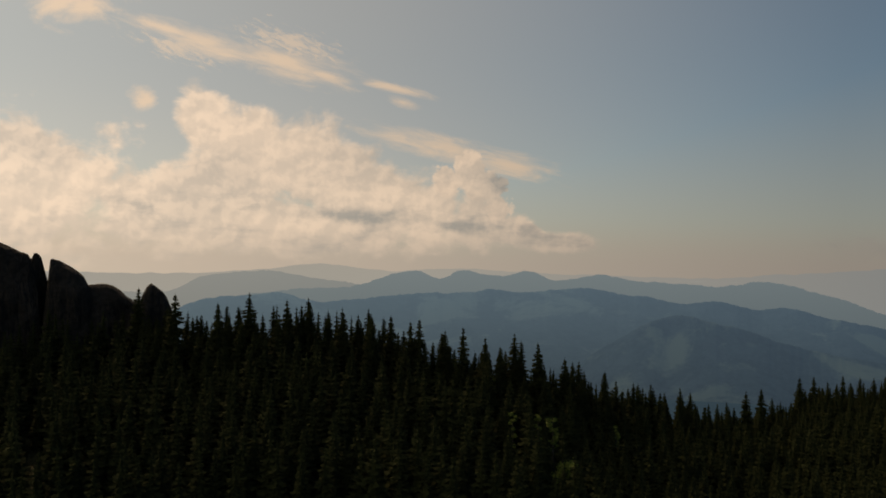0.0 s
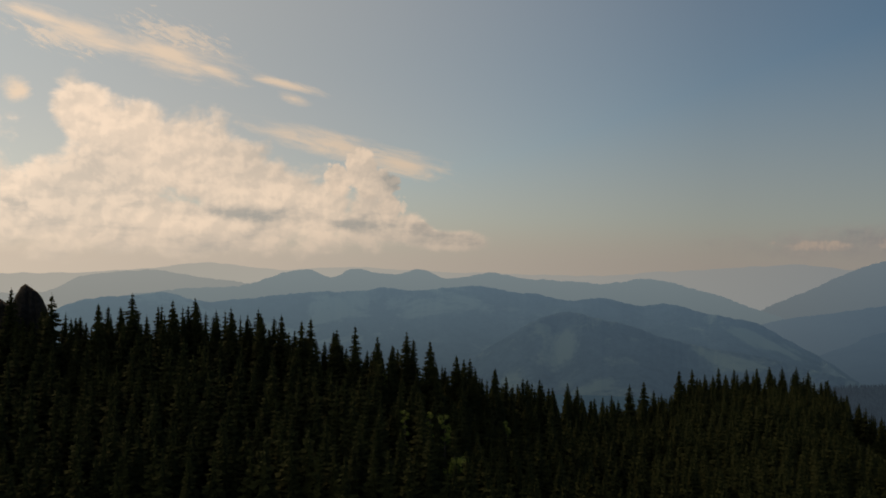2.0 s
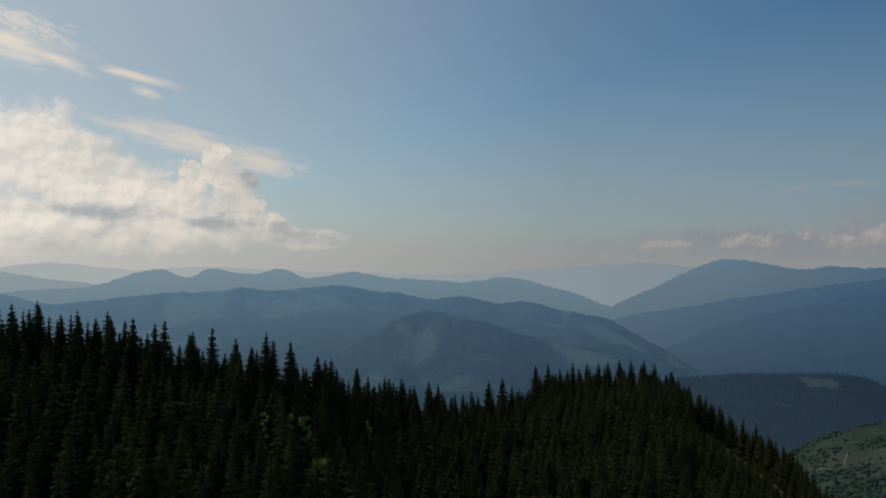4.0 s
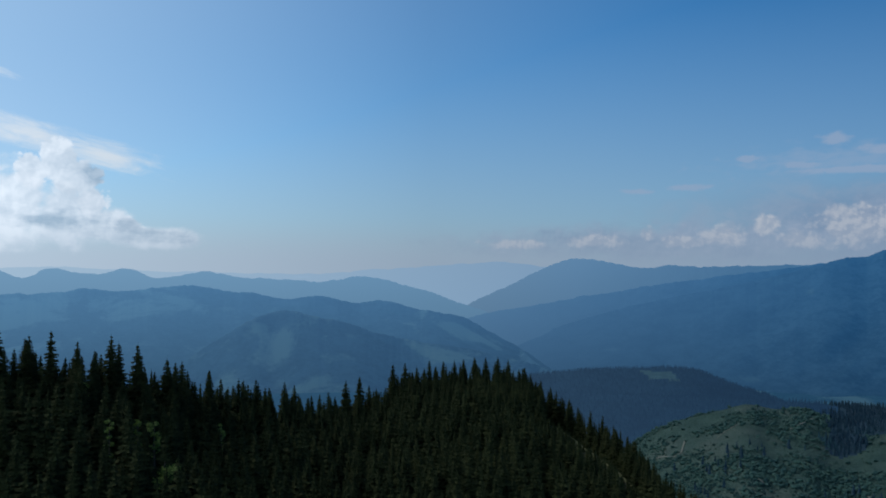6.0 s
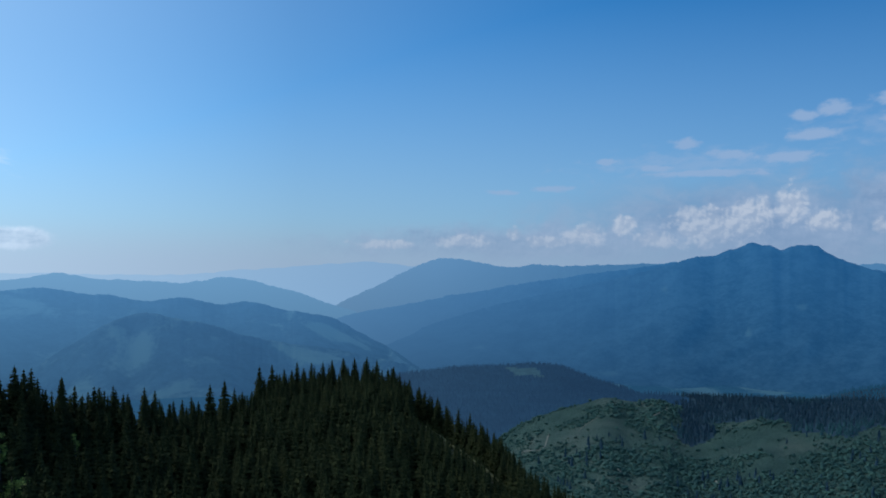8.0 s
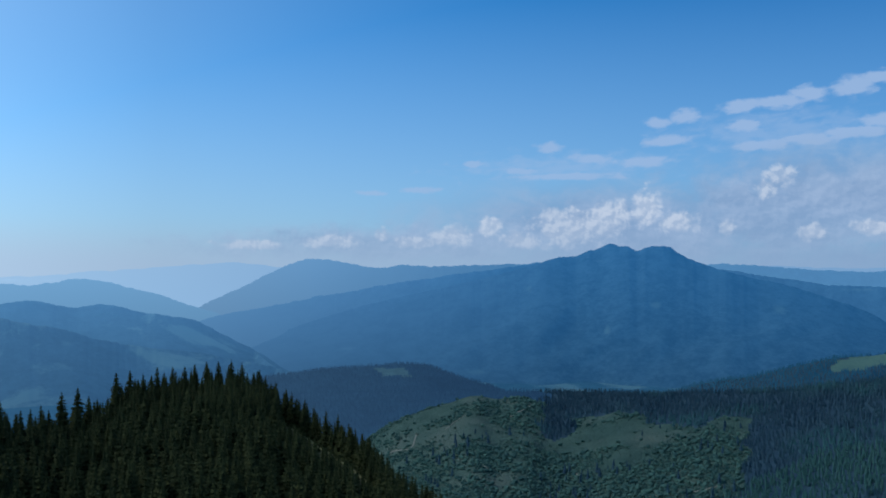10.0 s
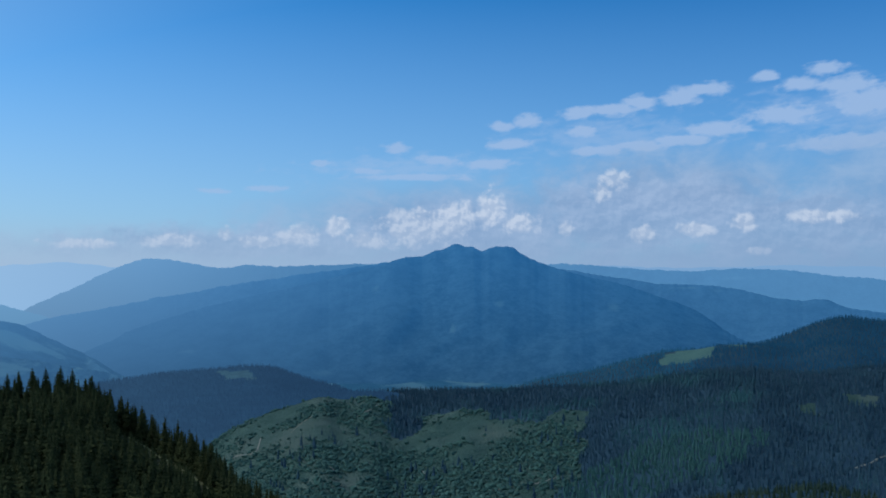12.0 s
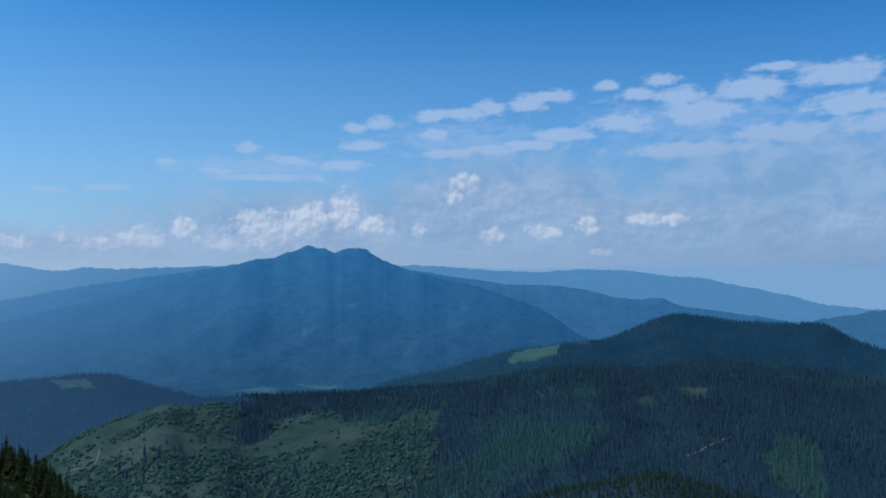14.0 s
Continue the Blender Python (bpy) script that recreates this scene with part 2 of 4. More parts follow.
def surface(name, dark, light, scale, rough=0.9, fine=6.0, bump=0.0, third=None, third_scale=0.01, edge=(0.55, 0.7), spec=0.15):
    """A rough natural surface: two colours in grain and patches, and a third in larger stains."""
    m, T, out = material(name)
    place = T.node("ShaderNodeNewGeometry").outputs["Position"]
    patch = T.span(T.noise(place, scale, 5.0, 0.6), 0.3, 0.7)
    grain = T.span(T.noise(place, scale * fine, 4.0, 0.7), 0.3, 0.7)
    fac = T.math("MULTIPLY_ADD", patch, 0.6, T.math("MULTIPLY", grain, 0.45), clamp=True)
    colour = T.mix(fac, dark, light)
    if third:
        colour = T.mix(T.span(T.noise(place, third_scale, 4.0, 0.6), *edge), colour, third)
    b = T.node("ShaderNodeBsdfPrincipled")
    T.put(b.inputs["Base Color"], colour)
    b.inputs["Roughness"].default_value = rough
    b.inputs["Specular IOR Level"].default_value = spec
    if bump:
        n = T.node("ShaderNodeBump")
        n.inputs["Strength"].default_value = 0.8
        n.inputs["Distance"].default_value = bump
        T.put(n.inputs["Height"], grain)
        T.put(b.inputs["Normal"], n.outputs[0])
    T.tree.links.new(b.outputs[0], out.inputs[0])
    return m


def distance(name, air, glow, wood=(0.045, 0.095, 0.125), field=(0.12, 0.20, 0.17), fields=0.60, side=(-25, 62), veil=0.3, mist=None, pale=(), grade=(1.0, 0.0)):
    """A backdrop of far wooded land; the haze of kilometres of bright air is painted in as emission, brighter towards
    the sun and along the crests.
    """
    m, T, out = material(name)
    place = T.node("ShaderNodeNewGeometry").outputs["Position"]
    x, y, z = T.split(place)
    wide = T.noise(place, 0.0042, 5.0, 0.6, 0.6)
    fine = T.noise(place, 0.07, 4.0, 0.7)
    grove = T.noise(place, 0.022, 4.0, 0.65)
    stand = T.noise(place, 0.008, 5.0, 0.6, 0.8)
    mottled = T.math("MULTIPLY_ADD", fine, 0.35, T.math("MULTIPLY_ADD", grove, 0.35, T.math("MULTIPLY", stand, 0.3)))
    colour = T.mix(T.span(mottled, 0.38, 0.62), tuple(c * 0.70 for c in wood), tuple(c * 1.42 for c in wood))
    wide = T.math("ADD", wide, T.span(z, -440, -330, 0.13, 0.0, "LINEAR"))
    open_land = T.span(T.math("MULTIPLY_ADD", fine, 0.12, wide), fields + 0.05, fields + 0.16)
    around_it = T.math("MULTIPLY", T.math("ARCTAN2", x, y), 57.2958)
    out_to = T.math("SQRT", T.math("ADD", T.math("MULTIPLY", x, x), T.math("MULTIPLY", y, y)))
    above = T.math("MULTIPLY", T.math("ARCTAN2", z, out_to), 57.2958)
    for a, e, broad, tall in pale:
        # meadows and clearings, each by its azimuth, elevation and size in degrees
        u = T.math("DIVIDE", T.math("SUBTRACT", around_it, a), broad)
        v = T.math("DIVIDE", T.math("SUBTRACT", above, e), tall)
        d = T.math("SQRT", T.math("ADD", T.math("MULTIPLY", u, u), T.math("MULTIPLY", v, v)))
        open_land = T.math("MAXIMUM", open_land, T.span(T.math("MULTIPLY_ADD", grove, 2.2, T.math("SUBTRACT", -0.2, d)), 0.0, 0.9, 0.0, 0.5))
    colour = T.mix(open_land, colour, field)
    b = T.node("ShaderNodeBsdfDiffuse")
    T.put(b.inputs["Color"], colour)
    # painted haze: a glow mixed over the slope, stronger towards the sun
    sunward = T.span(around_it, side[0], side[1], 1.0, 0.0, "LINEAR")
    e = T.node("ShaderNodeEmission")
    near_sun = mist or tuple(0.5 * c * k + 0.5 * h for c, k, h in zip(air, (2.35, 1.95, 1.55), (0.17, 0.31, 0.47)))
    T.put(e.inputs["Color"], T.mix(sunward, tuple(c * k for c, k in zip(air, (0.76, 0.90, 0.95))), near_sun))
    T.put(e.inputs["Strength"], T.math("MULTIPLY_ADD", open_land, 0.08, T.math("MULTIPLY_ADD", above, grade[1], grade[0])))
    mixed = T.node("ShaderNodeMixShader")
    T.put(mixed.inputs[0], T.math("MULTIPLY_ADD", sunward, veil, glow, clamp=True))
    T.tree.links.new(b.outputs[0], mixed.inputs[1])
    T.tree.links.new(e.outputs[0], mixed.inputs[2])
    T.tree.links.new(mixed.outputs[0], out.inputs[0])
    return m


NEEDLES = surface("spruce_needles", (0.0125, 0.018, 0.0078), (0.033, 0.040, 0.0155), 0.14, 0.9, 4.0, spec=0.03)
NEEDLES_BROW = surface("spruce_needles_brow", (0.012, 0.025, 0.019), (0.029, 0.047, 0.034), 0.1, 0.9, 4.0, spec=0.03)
# spruce needles of the middle distance, blue haze put into their colour
NEEDLES_HAZED = surface("spruce_needles_hazed", (0.008, 0.028, 0.049), (0.020, 0.049, 0.068), 0.02, 0.85, 8.0, 0.0, (0.024, 0.076, 0.080), 0.007, (0.52, 0.7))
BARK = surface("bark", (0.05, 0.038, 0.03), (0.12, 0.095, 0.075), 1.5, 0.95)
LEAVES = surface("broad_leaves", (0.045, 0.075, 0.015), (0.20, 0.26, 0.055), 1.2, 0.7)
# leaf green shifted to blue for the haze in front
SHRUB = surface("shrub_leaves", (0.012, 0.040, 0.040), (0.040, 0.088, 0.068), 0.05, 0.85)
ROCK = surface("rock", (0.012, 0.011, 0.010), (0.034, 0.032, 0.029), 0.12, 0.9, 8.0, 0.3)
EARTH = surface("forest_floor", (0.020, 0.022, 0.012), (0.055, 0.060, 0.028), 0.06, 0.95, 9.0, 0.2)
# grass green and bare stains, with some blue haze mixed into the colour
GRASS = surface("hill_grass", (0.014, 0.044, 0.038), (0.052, 0.094, 0.074), 0.035, 0.95, 10.0, 2.0, (0.066, 0.096, 0.078), 0.012, (0.50, 0.72))
# forest floor farther off, with the same haze in its colour
FLOOR_HAZED = surface("hazed_forest_floor", (0.009, 0.028, 0.050), (0.020, 0.048, 0.066), 0.03, 0.95)
YOUNG = surface("young_spruce", (0.014, 0.052, 0.052), (0.032, 0.086, 0.076), 0.05, 0.85)
VERGE = surface("track_grass", (0.05, 0.06, 0.024), (0.14, 0.14, 0.065), 0.12, 0.95)
TRACK = surface("dirt_track", (0.12, 0.125, 0.105), (0.17, 0.17, 0.14), 0.3, 0.95)
# pasture green, blued for the haze before it
MEADOW = surface("meadow", (0.030, 0.074, 0.070), (0.054, 0.104, 0.088), 0.03, 0.95)


# ---- shapes of the land ----
def hashed(ix, iy, seed):
    n = (ix * 374761393 + iy * 668265263 + seed * 974634777) & 0x7FFFFFFF
    n = ((n ^ (n >> 13)) * 1274126177) & 0x7FFFFFFF
    return ((n ^ (n >> 16)) & 0xFFFF) / 65535.0


def value_noise(x, y, seed=0):
    ix, iy = np.floor(x).astype(np.int64), np.floor(y).astype(np.int64)
    fx, fy = x - ix, y - iy
    fx, fy = fx * fx * (3 - 2 * fx), fy * fy * (3 - 2 * fy)
    a, b = hashed(ix, iy, seed), hashed(ix + 1, iy, seed)
    c, d = hashed(ix, iy + 1, seed), hashed(ix + 1, iy + 1, seed)
    return (a + (b - a) * fx) * (1 - fy) + (c + (d - c) * fx) * fy


def fbm(x, y, octaves=5, seed=0, gain=0.5):
    total, amp, size = 0.0, 1.0, 0.0
    for k in range(octaves):
        total = total + amp * (value_noise(x, y, seed + k) * 2 - 1)
        size += amp
        amp *= gain
        x, y = x * 2.03 + 17.1, y * 2.03 - 5.7
    return total / size


def curve(points, a):
    """A smooth line through (a, value) points."""
    px, py = np.array(points, float).T
    m = np.gradient(py, px)
    a = np.clip(a, px[0], px[-1])
    k = np.clip(np.searchsorted(px, a) - 1, 0, len(px) - 2)
    h = px[k + 1] - px[k]
    t = (a - px[k]) / h
    return ((2 * t**3 - 3 * t**2 + 1) * py[k] + (t**3 - 2 * t**2 + t) * h * m[k]
            + (-2 * t**3 + 3 * t**2) * py[k + 1] + (t**3 - t**2) * h * m[k + 1])


def rise(el):
    return np.tan(np.radians(el))


# Lines of the hills round the camera: azimuth in degrees and elevation of the crest in degrees.
SPUR = [(-60, -4.0), (-33, -2.7), (-27, -2.7), (-22, -2.8), (-17.5, -2.45), (-13.6, -2.8), (-11.4, -3.1), (-7.3, -4.0), (-3.8, -4.55),
        (-0.2, -5.05), (1.3, -5.5), (3.9, -6.55), (5.8, -7.2), (8.3, -7.85), (10.4, -8.25), (12.7, -8.65), (16.1, -8.2), (17.8, -7.25),
        (20.4, -6.75), (22.6, -6.4), (24.1, -6.5), (25.9, -6.85), (27.7, -7.95), (29.5, -9.05), (31.3, -10.0), (33.3, -11.3),
        (35.2, -13.0), (37.6, -14.5), (40.7, -15.6), (45, -17.0), (60, -19.5), (100, -21.0)]
SPUR_R = [(-60, 250), (-33, 250), (-20, 236), (-5, 226), (1, 226), (6, 256), (12, 312), (17, 372), (22, 402), (27, 382), (31, 340),
          (36, 290), (45, 240), (60, 220), (100, 210)]
CUT = [(15, -19.0), (31.2, -13.1), (33.7, -11.25), (34.6, -10.65), (36.4, -9.9), (38.6, -9.25), (40.4, -8.75), (41.8, -8.95), (43.9, -8.95),
       (45.2, -9.35), (48.4, -9.05), (49.8, -8.75), (51.3, -8.7), (55, -8.4), (58.2, -8.2), (60.6, -7.95), (62.5, -7.6), (66.6, -7.0), (72, -6.9), (90, -7.2)]
PEAK = [(56, -9.0), (60, -7.6), (62.5, -7.0), (64.8, -6.3), (66.6, -5.75), (68.1, -5.35), (69.9, -4.7), (71.7, -3.9), (73.4, -3.5), (74.8, -3.6),
        (76.9, -3.8), (80.2, -3.9), (82.4, -4.05), (83.3, -4.6), (85.3, -5.4), (87.4, -6.1), (95, -8.0)]
SHOULDER = [(66, -8.5), (71.6, -7.1), (74.4, -6.45), (76.8, -6.4), (80.1, -6.65), (83.3, -6.9), (85.3, -7.1), (87.4, -7.4), (95, -8.5)]
SADDLE = [(47, -10.5), (51.3, -8.9), (55, -7.7), (58.2, -7.05), (60.7, -6.3), (62.5, -5.85), (64.8, -5.6), (66.6, -5.3), (68.4, -5.3), (72, -5.4)]
BROW = [(52, -19.0), (58.7, -17.4), (62.5, -15.6), (64.7, -14.9), (67.3, -14.3), (69.8, -13.9), (71.6, -13.6), (73.7, -13.9), (76.7, -14.7), (79.4, -15.3),
        (82.6, -15.9), (86.1, -16.7), (100, -18.0)]
DARK = [(16, -10.0), (20.8, -8.7), (23.8, -7.9), (26, -7.55), (27.7, -7.3), (30.1, -7.0), (32, -6.85), (34.2, -6.75), (35.7, -6.65), (37.5, -6.8),
        (38.6, -7.2), (40.1, -7.7), (41.8, -8.25), (43.2, -8.9), (44.9, -9.5), (47.3, -10.0), (52, -11.5)]
TREE = 17.0


def ridge_height(a, r, line, rc, front, back):
    """A ridge with its crest at distance rc; front and back are its slopes."""
    zc = rc * rise(curve(line, a))
    d = r - rc
    return zc - np.where(d < 0, -d * front, d * back) - 8 * (np.sqrt(1 + (d / 40) ** 2) - 1) * 0.2


def land(a, r):
    """Height of the ground at azimuth a and distance r; the camera is at height 0."""
    x, y = r * np.sin(np.radians(a)), r * np.cos(np.radians(a))
    rc = curve(SPUR_R, a)
    zc = rc * rise(curve(SPUR, a)) - TREE
    u = np.clip((r - 60) / (rc - 60), 0, 1)
    near = -75 + (zc + 75) * u ** 1.2 + 1.5 * fbm(x / 30, y / 30, 3, 3)
    over = np.maximum(r - rc, 0)
    near = near - 0.6 * over * np.clip(over / 60, 0.1, 1)
    rough = 24 * fbm(x / 300, y / 300, 5, 11)
    parts = [near,
             ridge_height(a, r, BROW, 640.0, 0.12, 0.35) + rough * 0.4,
             ridge_height(a, r, CUT, 1100.0, 0.07, 0.3) + rough * np.clip(np.abs(r - 1100) / 250, 0.1, 0.6),
             ridge_height(a, r, SHOULDER, 1400.0, 0.08, 0.45) + rough * np.clip(np.abs(r - 1400) / 250, 0.15, 1),
             ridge_height(a, r, SADDLE, 1750.0, 0.16, 0.3) + rough * np.clip(np.abs(r - 1750) / 250, 0.15, 0.5),
             ridge_height(a, r, PEAK, 1900.0, 0.17, 0.3) + rough * np.clip(np.abs(r - 1900) / 250, 0.15, 1),
             ridge_height(a, r, DARK, 2000.0, 0.15, 0.3) + rough * np.clip(np.abs(r - 2000) / 200, 0.2, 1),
             np.interp(r, [0, 500, 2600, 4950], [-310, -310, -425, -250]) + 0 * a]
    z = parts[0]
    for p in parts[1:]:
        d = z - p
        z = 0.5 * (z + p + np.sqrt(d * d + 36))
    # away from the seen side the hill simply goes on
    side = np.clip((np.abs((a - 26 + 180) % 360 - 180) - 75) / 30, 0, 1)
    return z * (1 - side) + side * (-75 - 0.1 * r * np.clip(r / 900, 0, 1) * 0.8)


def link_mesh(name, verts, faces, mat, parent=None, smooth=False):
    """A mesh object from arrays; all faces have the same number of corners."""
    verts, faces = np.asarray(verts, np.float32), np.asarray(faces, np.int32)
    me = bpy.data.meshes.new(name)
    n, k = faces.shape
    me.vertices.add(len(verts))
    me.vertices.foreach_set("co", verts.ravel())
    me.loops.add(n * k)
    me.loops.foreach_set("vertex_index", faces.ravel())
    me.polygons.add(n)
    me.polygons.foreach_set("loop_start", np.arange(n, dtype=np.int32) * k)
    me.polygons.foreach_set("use_smooth", np.full(n, smooth))
    me.materials.append(mat)
    me.update(calc_edges=True)
    me.validate()
    ob = new(name, me)
    ob.parent = parent
    return ob


def grid_faces(rows, cols, closed=False):
    i, j = np.meshgrid(np.arange(rows - 1), np.arange(cols if closed else cols - 1), indexing="ij")
    k = (j + 1) % cols
    return np.stack([i * cols + j, i * cols + k, (i + 1) * cols + k, (i + 1) * cols + j], -1).reshape(-1, 4)


def around(a, r, z):
    return np.stack([r * np.sin(np.radians(a)), r * np.cos(np.radians(a)), z], -1)


# Bare stretches of the middle distance, by azimuth and distance.
HILLSIDE = [(29, 560), (29, 1118), (45.3, 1118), (45.2, 1045), (44.0, 990), (45.4, 962), (46.7, 990), (47, 1045), (49.2, 1022), (51.3, 994), (53, 960), (55, 935),
            (56.4, 988), (57.7, 974), (57.9, 868), (57.5, 771), (56, 745), (58, 560)]
WEDGE = [(56.0, 735), (57.2, 777), (59.4, 814), (61.2, 851), (63.1, 871), (65.0, 873), (66.9, 866), (68.8, 856), (69.1, 835), (68.3, 802), (67.4, 772), (65.5, 755), (63.1, 735), (61.1, 690), (57, 690)]
PATCH = [(78.6, 780), (79.3, 830), (79.8, 858), (81.1, 857), (81.9, 820), (82.3, 740), (82.0, 680), (80.9, 680), (79.3, 722)]
GLADES = [[(70.6, 960), (71.7, 969), (71.8, 925), (70.9, 925)], [(73.4, 1006), (75.2, 1004), (75.1, 960), (73.7, 962)]]
PASTURES = [[(62.5, 1660), (62.7, 1732), (64.8, 1756), (66.3, 1756), (65.7, 1682), (63.6, 1665)], [(66.5, 1738), (66.5, 1760), (68.1, 1760), (68, 1738)]]
DARK_FIELD = [(33.7, 1985), (35.7, 1962), (36.3, 1905), (34.3, 1918)]


def within(a, r, outline, wobble=0.0):
    """Whether places lie inside an outline, whose edge may wander."""
    x, y = r * np.sin(np.radians(a)), r * np.cos(np.radians(a))
    a = a + wobble * 0.06 * fbm(x / 30, y / 30, 3, 41)
    r = r + wobble * fbm(x / 30, y / 30, 3, 43)
    inside = np.zeros(np.shape(a), bool)
    for (a0, r0), (a1, r1) in zip(outline, outline[1:] + outline[:1]):
        if r0 == r1:
            continue
        cross = ((r0 > r) != (r1 > r)) & (a < (a1 - a0) * (r - r0) / (r1 - r0) + a0)
        inside ^= cross
    return inside


def build_ground(haze, hill_haze, hill_field):
    az = np.concatenate([np.arange(-40, 24, 0.5), np.arange(24, 95, 0.25), np.arange(95, 320, 3.0)])
    r = np.concatenate([[0.02, 4, 10, 16], np.arange(20, 480, 7.5), np.arange(480, 1150, 6.5), np.geomspace(1150, 2060, 75), np.geomspace(2090, 4960, 36)])
    R, A = np.meshgrid(r, az, indexing="ij")
    A180 = (A + 180) % 360 - 180
    verts = around(A, R, land(A180, R)).reshape(-1, 3)
    faces = grid_faces(len(r), len(az), True)[:, ::-1]
    ob = link_mesh("ground", verts, faces, EARTH, smooth=True)
    for m in (FLOOR_HAZED, GRASS, haze, hill_haze, MEADOW, hill_field):
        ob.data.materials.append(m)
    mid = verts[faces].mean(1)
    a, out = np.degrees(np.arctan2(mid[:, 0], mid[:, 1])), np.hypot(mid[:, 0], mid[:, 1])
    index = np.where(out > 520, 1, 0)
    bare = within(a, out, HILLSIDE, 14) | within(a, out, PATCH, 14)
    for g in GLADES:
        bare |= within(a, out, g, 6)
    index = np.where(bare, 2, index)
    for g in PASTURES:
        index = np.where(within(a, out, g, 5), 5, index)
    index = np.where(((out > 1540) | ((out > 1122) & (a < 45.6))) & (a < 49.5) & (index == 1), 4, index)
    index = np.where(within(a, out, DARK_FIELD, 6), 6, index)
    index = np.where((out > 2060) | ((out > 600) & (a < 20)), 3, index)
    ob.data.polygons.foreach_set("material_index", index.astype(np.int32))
    return tagged(ob, "dark forest floor and grassy clear-cut hill ground", "ground", kind="structure")


# Hills, their field and the valley floor also glow with painted haze.
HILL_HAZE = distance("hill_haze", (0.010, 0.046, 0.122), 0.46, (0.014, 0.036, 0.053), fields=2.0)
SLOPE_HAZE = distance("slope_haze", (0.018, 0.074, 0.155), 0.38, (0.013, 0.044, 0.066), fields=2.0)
HILL_FIELD_HAZE = distance("hill_field", (0.02, 0.066, 0.125), 0.42, (0.042, 0.082, 0.085), fields=2.0)
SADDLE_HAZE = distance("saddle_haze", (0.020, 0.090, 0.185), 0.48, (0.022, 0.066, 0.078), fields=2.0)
build_ground(distance("valley_haze", (0.019, 0.088, 0.195), 0.60, (0.03, 0.075, 0.085), mist=(0.05, 0.145, 0.27)), HILL_HAZE, HILL_FIELD_HAZE)

